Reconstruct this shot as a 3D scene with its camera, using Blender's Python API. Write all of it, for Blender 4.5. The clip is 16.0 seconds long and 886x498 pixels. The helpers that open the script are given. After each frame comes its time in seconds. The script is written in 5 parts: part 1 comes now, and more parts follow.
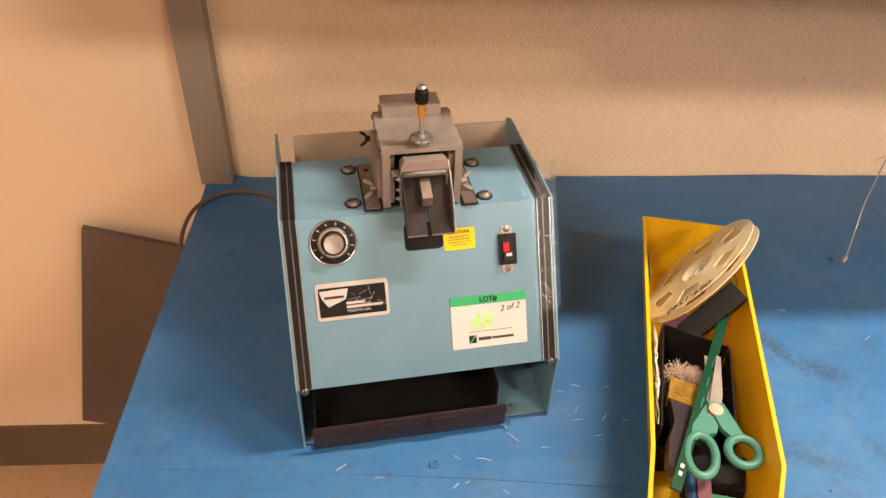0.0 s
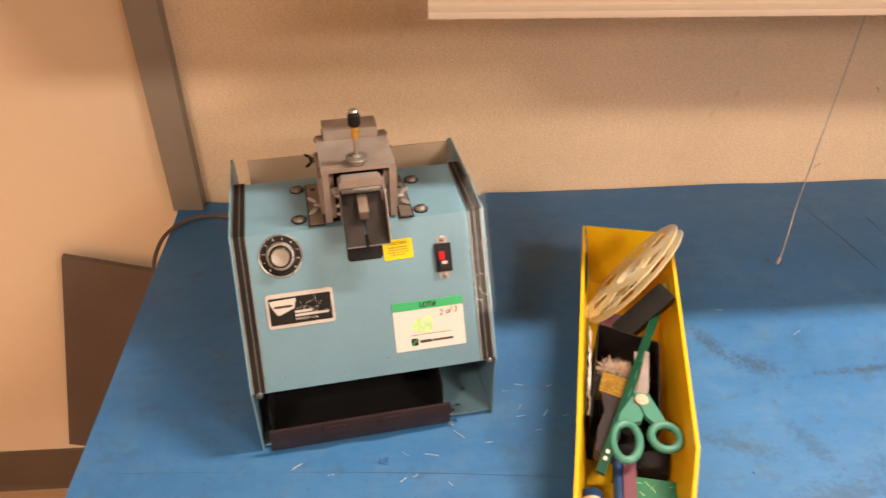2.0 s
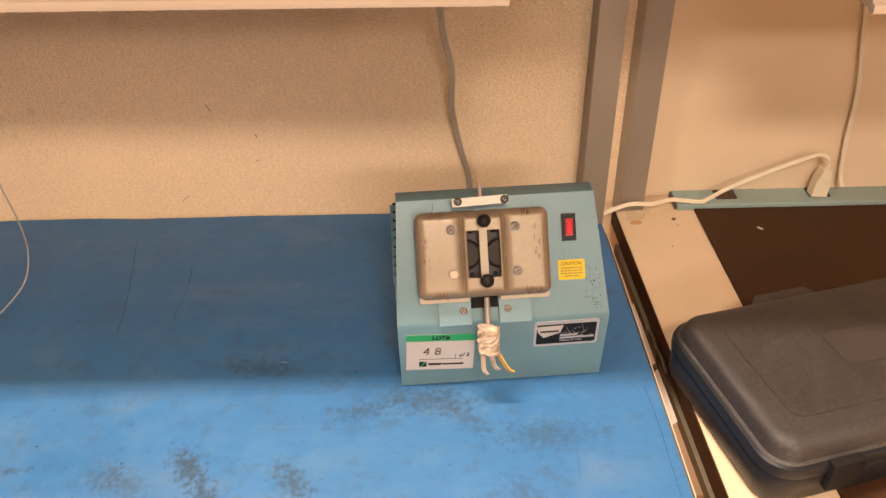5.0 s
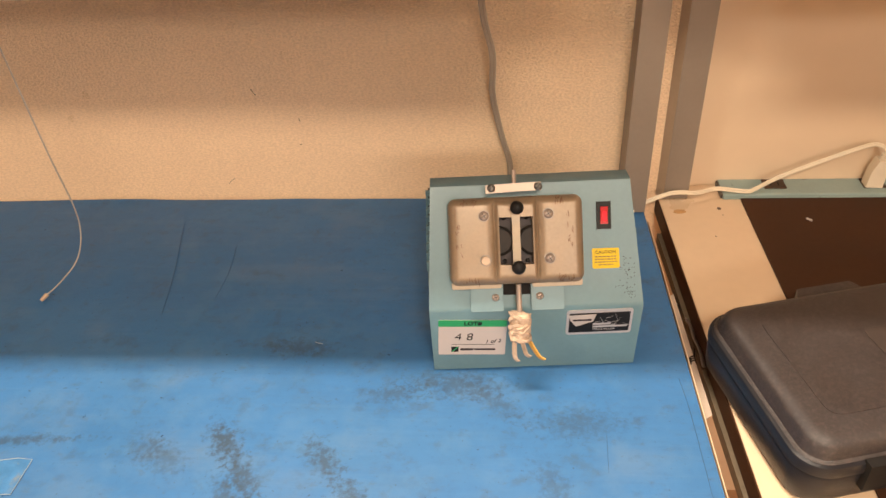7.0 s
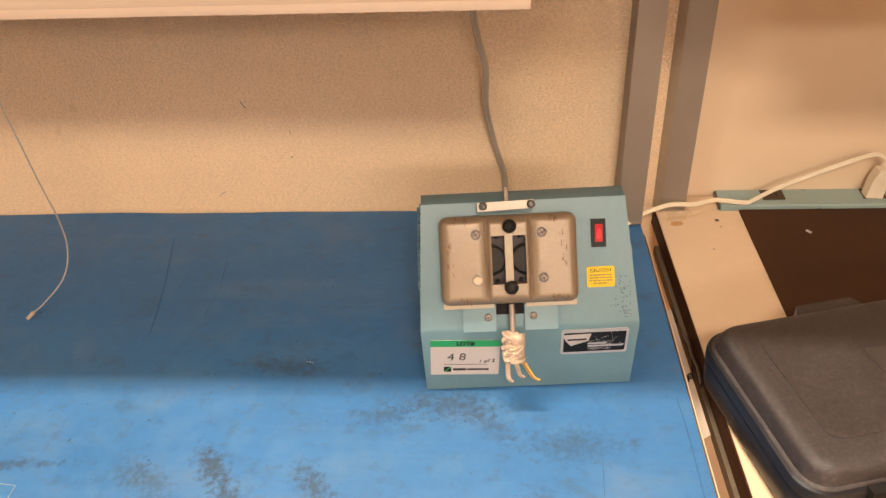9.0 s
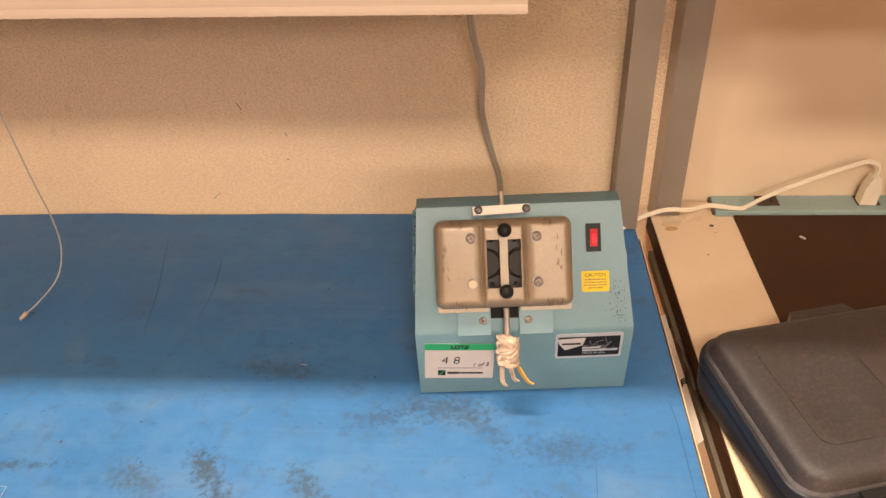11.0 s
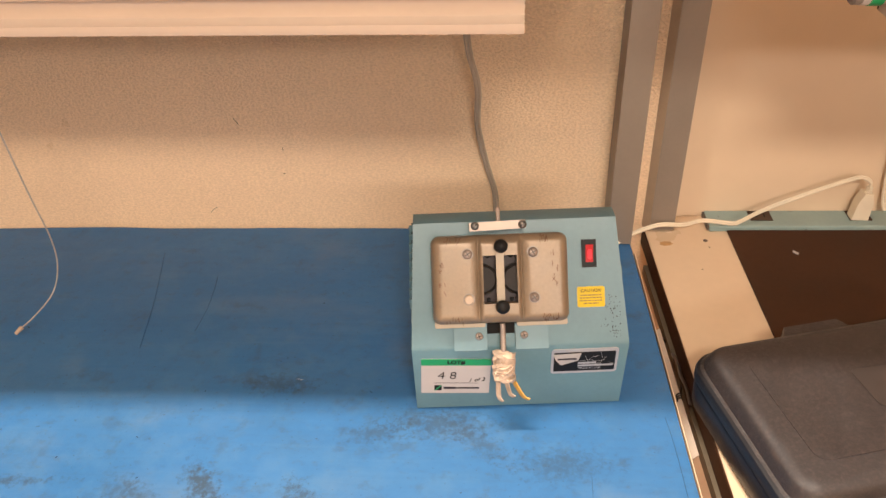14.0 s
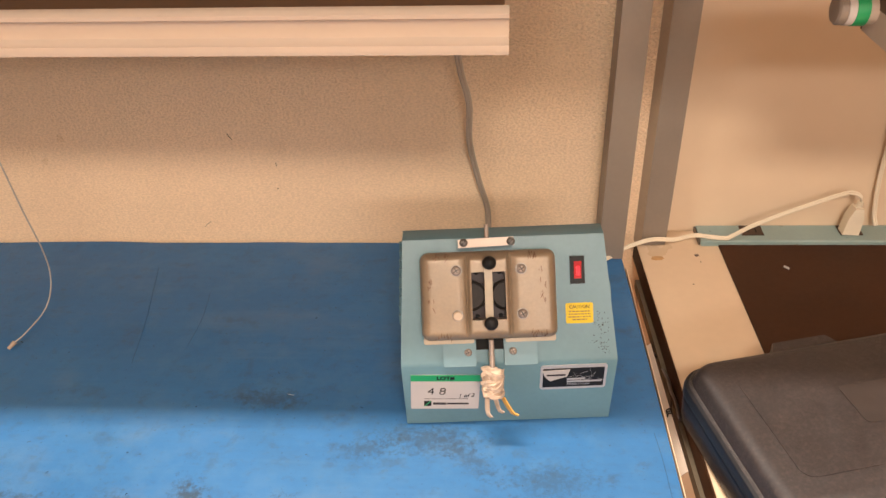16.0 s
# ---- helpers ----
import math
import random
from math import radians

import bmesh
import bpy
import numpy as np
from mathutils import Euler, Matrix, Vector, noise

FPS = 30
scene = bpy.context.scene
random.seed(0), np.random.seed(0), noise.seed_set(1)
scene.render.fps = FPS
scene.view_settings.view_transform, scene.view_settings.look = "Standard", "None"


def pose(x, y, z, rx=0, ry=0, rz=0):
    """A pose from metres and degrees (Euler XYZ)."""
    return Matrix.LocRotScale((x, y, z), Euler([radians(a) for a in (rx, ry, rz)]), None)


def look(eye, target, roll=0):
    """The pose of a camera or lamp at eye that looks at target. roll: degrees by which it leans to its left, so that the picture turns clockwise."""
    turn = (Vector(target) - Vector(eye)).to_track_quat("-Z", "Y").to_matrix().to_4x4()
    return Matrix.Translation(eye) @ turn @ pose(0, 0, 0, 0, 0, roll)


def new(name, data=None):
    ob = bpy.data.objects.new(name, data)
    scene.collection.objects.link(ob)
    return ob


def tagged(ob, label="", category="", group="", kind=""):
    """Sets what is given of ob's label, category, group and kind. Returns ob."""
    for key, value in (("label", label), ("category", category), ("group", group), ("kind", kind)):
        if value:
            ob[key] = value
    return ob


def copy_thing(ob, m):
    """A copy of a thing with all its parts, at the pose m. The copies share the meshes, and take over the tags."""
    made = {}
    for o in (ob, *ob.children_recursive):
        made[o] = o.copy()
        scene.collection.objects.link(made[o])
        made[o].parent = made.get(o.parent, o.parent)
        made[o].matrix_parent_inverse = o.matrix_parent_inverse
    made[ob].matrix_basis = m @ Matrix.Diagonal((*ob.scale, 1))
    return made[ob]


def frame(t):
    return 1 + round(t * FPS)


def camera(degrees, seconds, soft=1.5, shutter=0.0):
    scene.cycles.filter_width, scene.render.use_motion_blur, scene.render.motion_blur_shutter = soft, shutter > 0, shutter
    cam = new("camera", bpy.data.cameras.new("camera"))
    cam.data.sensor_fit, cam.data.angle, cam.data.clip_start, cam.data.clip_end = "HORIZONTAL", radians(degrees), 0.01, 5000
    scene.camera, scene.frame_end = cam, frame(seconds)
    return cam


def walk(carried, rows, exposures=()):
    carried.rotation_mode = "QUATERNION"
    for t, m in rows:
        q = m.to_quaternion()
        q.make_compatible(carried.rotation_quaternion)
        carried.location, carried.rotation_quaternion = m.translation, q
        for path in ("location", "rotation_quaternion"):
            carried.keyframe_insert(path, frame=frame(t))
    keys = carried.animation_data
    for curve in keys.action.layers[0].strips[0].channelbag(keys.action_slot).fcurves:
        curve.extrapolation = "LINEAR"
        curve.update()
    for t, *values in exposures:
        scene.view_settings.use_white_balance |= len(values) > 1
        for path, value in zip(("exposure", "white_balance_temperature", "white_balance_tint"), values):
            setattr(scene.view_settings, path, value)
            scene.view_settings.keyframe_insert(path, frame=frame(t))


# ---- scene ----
cam = camera(61.0, 16.0, shutter=0.42)
PATH = [
    (0, (-0.03, -1.142, 1.63), (0.074, 0.428, 0.395), 1.9),
    (0.5, (-0.023, -1.158, 1.644), (0.075, 0.417, 0.416), 1.4),
    (1, (-0.013, -1.173, 1.64), (0.079, 0.413, 0.426), 1.0),
    (1.5, (-0.003, -1.179, 1.648), (0.089, 0.416, 0.444), 0.6),
    (2, (0.036, -1.213, 1.659), (0.143, 0.398, 0.478), 0.0),
    (2.5, (0.229, -1.251, 1.661), (0.347, 0.374, 0.501), -1.3),
    (2.8, (0.464, -1.236, 1.649), (0.641, 0.381, 0.486), -2.5),
    (3, (0.587, -1.212, 1.635), (0.904, 0.388, 0.478), -1.9),
    (3.2, (0.703, -1.171, 1.621), (1.157, 0.402, 0.472), -1.0),
    (3.5, (0.813, -1.113, 1.609), (1.343, 0.451, 0.481), 0.0),
    (4, (1.046, -1.014, 1.577), (1.418, 0.584, 0.434), -0.2),
    (4.2, (1.132, -1.015, 1.560), (1.373, 0.605, 0.411), 0.3),
    (6.3, (1.297, -1.012, 1.563), (1.158, 0.577, 0.356), -3.4),
    (6.5, (1.295, -1.013, 1.563), (1.147, 0.575, 0.357), -3.5),
    (7, (1.281, -1.015, 1.563), (1.114, 0.574, 0.36), -3.7),
    (7.5, (1.279, -1.007, 1.563), (1.099, 0.581, 0.359), -3.9),
    (8, (1.283, -1.003, 1.569), (1.104, 0.586, 0.367), -4.1),
    (8.5, (1.289, -0.991, 1.568), (1.113, 0.594, 0.362), -4.1),
    (9, (1.289, -0.988, 1.568), (1.122, 0.601, 0.366), -4.0),
    (11.5, (1.288, -0.988, 1.569), (1.138, 0.608, 0.373), -3.1),
    (12, (1.286, -0.983, 1.573), (1.139, 0.616, 0.38), -3.0),
    (12.5, (1.283, -0.984, 1.575), (1.136, 0.621, 0.391), -2.9),
    (13, (1.28, -0.986, 1.575), (1.138, 0.623, 0.395), -2.8),
    (13.5, (1.281, -0.988, 1.577), (1.142, 0.624, 0.403), -2.8),
    (14, (1.286, -0.989, 1.575), (1.149, 0.625, 0.402), -2.8),
    (14.5, (1.289, -0.989, 1.576), (1.155, 0.626, 0.404), -2.7),
    (15, (1.296, -0.989, 1.576), (1.159, 0.629, 0.408), -2.8),
    (15.5, (1.296, -0.988, 1.582), (1.159, 0.634, 0.421), -2.8),
    (16, (1.299, -0.988, 1.583), (1.16, 0.641, 0.432), -2.8),
]
walk(cam, [(t, look(eye, target, roll)) for t, eye, target, roll in PATH], [(0, 0.02, 6160, 10), (2.0, 0.03, 6300, 10), (2.5, 0.08, 6750, 10), (3.0, 0.10, 7200, 10), (3.5, 0.06, 6900, 10), (4.0, -0.12, 6330, 10), (4.2, 0.0, 6500, 10), (6.5, 0.0, 6640, 10), (9.0, 0.02, 6580, 10), (11.5, 0.04, 6380, 10), (13.5, 0.03, 6210, 10), (16.0, 0.01, 6080, 10)])

# ---- light: ceiling fittings above and behind the bench ----
world = bpy.data.worlds.new("room_air")
scene.world = world
world.use_nodes = True
world.node_tree.nodes["Background"].inputs[0].default_value = (1.0, 0.92, 0.82, 1)
world.node_tree.nodes["Background"].inputs[1].default_value = 0.02


def tube_light(name, x, y, z, length, width, watts, color):
    lamp = bpy.data.lights.new(name, "AREA")
    lamp.shape, lamp.size, lamp.size_y, lamp.energy = "RECTANGLE", length, width, watts
    lamp.color = color
    ob = new(name, lamp)
    ob.matrix_world = pose(x, y, z)
    return ob


tube_light("ceiling_light_over_bench", 1.00, -0.525, 2.66, 0.80, 0.08, 55, (1.0, 0.855, 0.70))
tube_light("ceiling_light_behind", 1.50, -2.00, 2.66, 0.50, 0.30, 46, (1.0, 0.825, 0.64))
tube_light("ceiling_light_behind", -0.90, -2.00, 2.66, 0.45, 0.22, 31, (1.0, 0.825, 0.64))
tube_light("ceiling_light_far", 2.20, -3.60, 2.66, 1.50, 0.60, 92, (1.0, 0.88, 0.77))


# ---- materials ----
def mat(name, color, rough=0.5, metal=0.0, var=0.12, scale=8.0, bump=0.0, bscale=200.0, coat=0.0,
        spots=None, trans=0.0, emit=None, spread=0.0):
    """Principled surface with two scales of colour variation, fine relief and, if given, stains of another colour."""
    m = bpy.data.materials.new(name)
    m.use_nodes = True
    n, l = m.node_tree.nodes, m.node_tree.links
    p = n["Principled BSDF"]
    tc = n.new("ShaderNodeTexCoord")
    big = n.new("ShaderNodeTexNoise")
    big.inputs["Scale"].default_value, big.inputs["Detail"].default_value = scale, 6
    l.new(tc.outputs["Object"], big.inputs["Vector"])
    fine = n.new("ShaderNodeTexNoise")
    fine.inputs["Scale"].default_value, fine.inputs["Detail"].default_value = scale * 14, 4
    l.new(tc.outputs["Object"], fine.inputs["Vector"])
    add = n.new("ShaderNodeMath")
    add.operation = "MULTIPLY_ADD"
    add.inputs[1].default_value = 0.4
    l.new(fine.outputs["Fac"], add.inputs[0])
    l.new(big.outputs["Fac"], add.inputs[2])
    ramp = n.new("ShaderNodeValToRGB")
    e = ramp.color_ramp.elements
    e[0].position, e[1].position = 0.45, 0.95
    e[0].color = (*[c * (1 - var) for c in color], 1)
    e[1].color = (*[min(1, c * (1 + var)) for c in color], 1)
    l.new(add.outputs[0], ramp.inputs["Fac"])
    out = ramp.outputs["Color"]
    if spots:
        scol, sscale, low, high = spots
        sn = n.new("ShaderNodeTexNoise")
        sn.inputs["Scale"].default_value, sn.inputs["Detail"].default_value, sn.inputs["Roughness"].default_value = sscale, 8, 0.65
        l.new(tc.outputs["Object"], sn.inputs["Vector"])
        sr = n.new("ShaderNodeMapRange")
        sr.inputs[1].default_value, sr.inputs[2].default_value = low, high
        l.new(sn.outputs["Fac"], sr.inputs[0])
        mix = n.new("ShaderNodeMix")
        mix.data_type = "RGBA"
        l.new(sr.outputs[0], mix.inputs[0])
        l.new(out, mix.inputs[6])
        mix.inputs[7].default_value = (*scol, 1)
        out = mix.outputs[2]
    l.new(out, p.inputs["Base Color"])
    rr = n.new("ShaderNodeMapRange")
    rr.inputs[1].default_value, rr.inputs[2].default_value = 0.3, 0.8
    rr.inputs[3].default_value, rr.inputs[4].default_value = max(0.02, rough - 0.08), min(1, rough + 0.1)
    l.new(big.outputs["Fac"], rr.inputs[0])
    l.new(rr.outputs[0], p.inputs["Roughness"])
    p.inputs["Metallic"].default_value = metal
    if max(color) < 0.13 and not metal:
        p.inputs["Specular IOR Level"].default_value = 0.28
    p.inputs["Coat Weight"].default_value = coat
    p.inputs["Transmission Weight"].default_value = trans
    if spread:
        p.inputs["Subsurface Weight"].default_value = spread
        p.inputs["Subsurface Radius"].default_value = (0.006, 0.005, 0.003)
        p.inputs["Subsurface Scale"].default_value = 1.0
    if emit:
        p.inputs["Emission Color"].default_value = (*emit[0], 1)
        p.inputs["Emission Strength"].default_value = emit[1]
    if bump:
        bn = n.new("ShaderNodeTexNoise")
        bn.inputs["Scale"].default_value, bn.inputs["Detail"].default_value = bscale, 4
        l.new(tc.outputs["Object"], bn.inputs["Vector"])
        bp = n.new("ShaderNodeBump")
        bp.inputs["Strength"].default_value, bp.inputs["Distance"].default_value = bump, 0.002
        l.new(bn.outputs["Fac"], bp.inputs["Height"])
        l.new(bp.outputs["Normal"], p.inputs["Normal"])
    return m


def plaster():
    """Cream plaster: small worm-like ridges lying flat, smoother low down and towards one end; ridge shading is also in
    the colour.
    """
    m = mat("cream_ridged_plaster", (0.79, 0.587, 0.392), 0.34, var=0.05, scale=3.0, spots=((0.66, 0.47, 0.31), 7, 0.60, 0.80))
    n, l = m.node_tree.nodes, m.node_tree.links
    p = n["Principled BSDF"]
    tc = n.new("ShaderNodeTexCoord")
    stretch = n.new("ShaderNodeMapping")
    stretch.inputs["Scale"].default_value = (0.56, 1.0, 1.10)
    l.new(tc.outputs["Object"], stretch.inputs["Vector"])
    a = n.new("ShaderNodeTexNoise")
    a.inputs["Scale"].default_value, a.inputs["Detail"].default_value, a.inputs["Roughness"].default_value = 400, 2.0, 0.45
    a.inputs["Distortion"].default_value = 0.5
    l.new(stretch.outputs[0], a.inputs["Vector"])
    ridge = n.new("ShaderNodeMapRange")
    ridge.interpolation_type = "SMOOTHSTEP"
    ridge.inputs[1].default_value, ridge.inputs[2].default_value = 0.30, 0.72
    l.new(a.outputs["Fac"], ridge.inputs[0])
    f = n.new("ShaderNodeTexNoise")
    f.inputs["Scale"].default_value, f.inputs["Detail"].default_value = 420, 2
    l.new(tc.outputs["Object"], f.inputs["Vector"])
    s = n.new("ShaderNodeMath")
    s.operation = "MULTIPLY_ADD"
    s.inputs[1].default_value = 0.16
    l.new(f.outputs["Fac"], s.inputs[0])
    l.new(ridge.outputs[0], s.inputs[2])
    grey = n.new("ShaderNodeMix")
    grey.data_type, grey.blend_type = "RGBA", "MULTIPLY"
    grey.inputs[0].default_value = 1.0
    # Relief shading put into the colour: hollows darker, ridge tops lighter.
    ridge_shade = n.new("ShaderNodeMapRange")
    ridge_shade.inputs[3].default_value, ridge_shade.inputs[4].default_value = 0.91, 1.09
    l.new(ridge.outputs[0], ridge_shade.inputs[0])
    l.new(p.inputs["Base Color"].links[0].from_socket, grey.inputs[6])
    l.new(ridge_shade.outputs[0], grey.inputs[7])
    l.new(grey.outputs[2], p.inputs["Base Color"])
    split = n.new("ShaderNodeSeparateXYZ")
    l.new(tc.outputs["Object"], split.inputs[0])
    along = n.new("ShaderNodeMapRange")
    along.inputs[1].default_value, along.inputs[2].default_value = -0.2, 0.75
    along.inputs[3].default_value, along.inputs[4].default_value = 0.35, 1.0
    l.new(split.outputs["X"], along.inputs[0])
    b = n.new("ShaderNodeBump")
    b.inputs["Distance"].default_value = 0.0028
    up = n.new("ShaderNodeMapRange")
    up.inputs[1].default_value, up.inputs[2].default_value = 1.00, 1.24
    up.inputs[3].default_value, up.inputs[4].default_value = 0.30, 1.0
    l.new(split.outputs["Z"], up.inputs[0])
    both = n.new("ShaderNodeMath")
    both.operation = "MULTIPLY"
    l.new(along.outputs[0], both.inputs[0])
    l.new(up.outputs[0], both.inputs[1])
    l.new(both.outputs[0], b.inputs["Strength"])
    l.new(s.outputs[0], b.inputs["Height"])
    l.new(b.outputs["Normal"], p.inputs["Normal"])
    return m


def vinyl_mat():
    """Blue bench mat: long smears across, dark rubbed stains, pale worn streaks."""
    m = mat("blue_vinyl_bench_mat", (0.032, 0.132, 0.315), 0.50, var=0.10, scale=5.0, bump=0.12, bscale=900)
    n, l = m.node_tree.nodes, m.node_tree.links
    p = n["Principled BSDF"]
    tc = n.new("ShaderNodeTexCoord")
    base = p.inputs["Base Color"].links[0].from_socket

    def layer(sx, sy, scale, low, high, col, fac, prev, detail=7):
        mp = n.new("ShaderNodeMapping")
        mp.inputs["Scale"].default_value = (sx, sy, 1)
        l.new(tc.outputs["Object"], mp.inputs["Vector"])
        t = n.new("ShaderNodeTexNoise")
        t.inputs["Scale"].default_value, t.inputs["Detail"].default_value, t.inputs["Roughness"].default_value = scale, detail, 0.62
        l.new(mp.outputs[0], t.inputs["Vector"])
        r = n.new("ShaderNodeMapRange")
        r.inputs[1].default_value, r.inputs[2].default_value, r.inputs[4].default_value = low, high, fac
        l.new(t.outputs["Fac"], r.inputs[0])
        x = n.new("ShaderNodeMix")
        x.data_type = "RGBA"
        l.new(r.outputs[0], x.inputs[0])
        l.new(prev, x.inputs[6])
        x.inputs[7].default_value = (*col, 1)
        return x.outputs[2]

    p.inputs["Specular IOR Level"].default_value = 0.42
    c = layer(0.8, 2.0, 5.0, 0.50, 0.80, (0.065, 0.18, 0.35), 0.5, base)
    c = layer(0.8, 1.8, 9.0, 0.56, 0.80, (0.045, 0.12, 0.23), 0.6, c)
    c = layer(1.0, 1.4, 22.0, 0.60, 0.76, (0.038, 0.068, 0.105), 0.6, c, 9)
    c = layer(1.0, 26.0, 4.0, 0.54, 0.80, (0.10, 0.22, 0.38), 0.16, c, 6)
    c = layer(1.0, 1.6, 60.0, 0.56, 0.72, (0.050, 0.095, 0.15), 0.5, c)
    c = layer(1.0, 1.0, 190.0, 0.64, 0.72, (0.026, 0.045, 0.068), 0.7, c, 4)
    c = layer(0.8, 1.2, 7.0, 0.52, 0.80, (0.13, 0.19, 0.26), 0.5, c)
    c = layer(1.2, 20.0, 6.0, 0.54, 0.72, (0.040, 0.085, 0.15), 0.16, c)
    c = layer(9.0, 2.0, 6.0, 0.66, 0.76, (0.05, 0.10, 0.17), 0.25, c)
    c = layer(1.0, 1.0, 26.0, 0.50, 0.66, (0.085, 0.19, 0.33), 0.22, c, 5)
    c = layer(1.0, 1.0, 34.0, 0.56, 0.70, (0.045, 0.085, 0.13), 0.45, c, 6)

    def stain(x, y, turn, w, h, col, fac, prev, scale=130.0):
        """One rubbed stain with a ragged edge, its middle at x, y."""
        mp = n.new("ShaderNodeMapping")
        mp.vector_type = "TEXTURE"
        mp.inputs["Location"].default_value = (x, y, 0.9)
        mp.inputs["Rotation"].default_value = (0, 0, radians(turn))
        mp.inputs["Scale"].default_value = (w * 1.25, h * 1.45, 1)
        l.new(tc.outputs["Object"], mp.inputs["Vector"])
        g = n.new("ShaderNodeTexGradient")
        g.gradient_type = "SPHERICAL"
        l.new(mp.outputs[0], g.inputs["Vector"])
        t = n.new("ShaderNodeTexNoise")
        t.inputs["Scale"].default_value, t.inputs["Detail"].default_value, t.inputs["Roughness"].default_value = scale, 8, 0.68
        l.new(tc.outputs["Object"], t.inputs["Vector"])
        s = n.new("ShaderNodeMath")
        s.operation = "MULTIPLY_ADD"
        s.inputs[1].default_value = 0.42
        l.new(g.outputs["Fac"], s.inputs[0])
        l.new(t.outputs["Fac"], s.inputs[2])
        r = n.new("ShaderNodeMapRange")
        r.inputs[1].default_value, r.inputs[2].default_value, r.inputs[4].default_value = 0.66, 0.88, fac * 0.88
        l.new(s.outputs[0], r.inputs[0])
        k = n.new("ShaderNodeMath")
        k.operation = "MULTIPLY"
        lim = n.new("ShaderNodeMapRange")
        lim.inputs[1].default_value, lim.inputs[2].default_value = 0.0, 0.25
        l.new(g.outputs["Fac"], lim.inputs[0])
        l.new(r.outputs[0], k.inputs[0])
        l.new(lim.outputs[0], k.inputs[1])
        x_ = n.new("ShaderNodeMix")
        x_.data_type = "RGBA"
        l.new(k.outputs[0], x_.inputs[0])
        l.new(prev, x_.inputs[6])
        x_.inputs[7].default_value = (*col, 1)
        return x_.outputs[2]

    grime = (0.030, 0.050, 0.072)
    spread_ = random.Random(77)
    extra = tuple((spread_.uniform(0.45, 1.42), spread_.uniform(-0.80, -0.42), spread_.uniform(-70, -30), spread_.uniform(0.03, 0.07), spread_.uniform(0.012, 0.026), spread_.uniform(0.45, 0.75)) for _ in range(12))
    for x, y, turn, w, h, fac in extra + ((0.968, -0.495, -55, 0.050, 0.022, 0.95), (1.000, -0.540, -58, 0.055, 0.020, 0.85), (1.050, -0.610, -52, 0.075, 0.022, 0.75),
                                  (1.085, -0.515, -52, 0.050, 0.020, 0.80), (1.125, -0.565, -50, 0.055, 0.020, 0.75), (1.250, -0.650, -60, 0.060, 0.030, 0.80),
                                  (1.020, -0.345, 0, 0.070, 0.022, 0.60), (1.225, -0.405, 0, 0.090, 0.030, 0.70), (1.15, -0.42, 10, 0.06, 0.02, 0.55),
                                  (0.70, -0.50, 4, 0.16, 0.010, 0.75), (1.36, -0.46, 0, 0.08, 0.03, 0.5), (0.55, -0.70, 10, 0.12, 0.03, 0.5), (0.45, -0.62, -20, 0.08, 0.02, 0.5)):
        c = stain(x, y, turn, w, h, grime, fac, c)
    l.new(c, p.inputs["Base Color"])
    return m


M_PLASTER = plaster()
M_SMOOTH = mat("smooth_cream_wall_paint", (0.69, 0.53, 0.37), 0.5, var=0.04, scale=2.0, bump=0.05, bscale=300)
M_MAT = vinyl_mat()
M_GREYPOST = mat("warm_grey_enamel", (0.235, 0.190, 0.152), 0.42, var=0.06, scale=12, bump=0.06, bscale=500)
M_TANBROWN = mat("tan_brown_shade_and_scuff", (0.38, 0.285, 0.20), 0.5, var=0.1, scale=20)
M_STAIN = mat("dried_amber_stain", (0.48, 0.27, 0.11), 0.5, var=0.2, scale=90)
M_FLOOR = mat("tan_vinyl_floor", (0.50, 0.31, 0.18), 0.45, var=0.10, scale=6, spots=((0.3, 0.21, 0.14), 30, 0.58, 0.7))
M_BROWN = mat("dark_brown_hardboard", (0.115, 0.080, 0.065), 0.55, var=0.12, scale=7, bump=0.15, bscale=300)
M_BASE = mat("brown_rubber_base", (0.11, 0.075, 0.05), 0.5, var=0.12, scale=10)
M_CEIL = mat("white_ceiling_tile", (0.78, 0.74, 0.68), 0.9, var=0.05, scale=10)
M_ROOM = mat("cream_room_wall", (0.82, 0.72, 0.60), 0.7, var=0.05, scale=2)
M_HOOD = mat("cream_enamel_hood", (0.51, 0.415, 0.335), 0.38, var=0.04, scale=9)
M_HOODTOP = mat("brown_baked_enamel", (0.10, 0.055, 0.03), 0.45, var=0.15, scale=9)
M_LAMINATE = mat("cream_laminate", (0.68, 0.51, 0.345), 0.35, var=0.05, scale=5, spots=((0.55, 0.40, 0.24), 45, 0.69, 0.76))
M_BROWNMAT = mat("dark_brown_rubber_mat", (0.050, 0.021, 0.010), 0.6, var=0.2, scale=9, bump=0.12, bscale=600)
M_BROWNMAT.node_tree.nodes["Principled BSDF"].inputs["Specular IOR Level"].default_value = 0.15
M_OLIVE = mat("worn_olive_steel_frame", (0.115, 0.088, 0.056), 0.55, 0.2, var=0.25, scale=20, spots=((0.05, 0.04, 0.03), 40, 0.58, 0.7))
M_TEAL = mat("grey_teal_enamel_rail", (0.25, 0.33, 0.31), 0.45, var=0.08, scale=15, spots=((0.10, 0.12, 0.10), 60, 0.66, 0.72))
M_A = mat("light_blue_hammer_enamel", (0.138, 0.246, 0.312), 0.38, var=0.07, scale=14, bump=0.05, bscale=900,
          spots=((0.12, 0.22, 0.25), 24, 0.60, 0.85))
M_B = mat("teal_blue_moulded_paint", (0.112, 0.205, 0.240), 0.40, var=0.10, scale=12, bump=0.10, bscale=1200,
          spots=((0.10, 0.205, 0.22), 26, 0.70, 0.85))
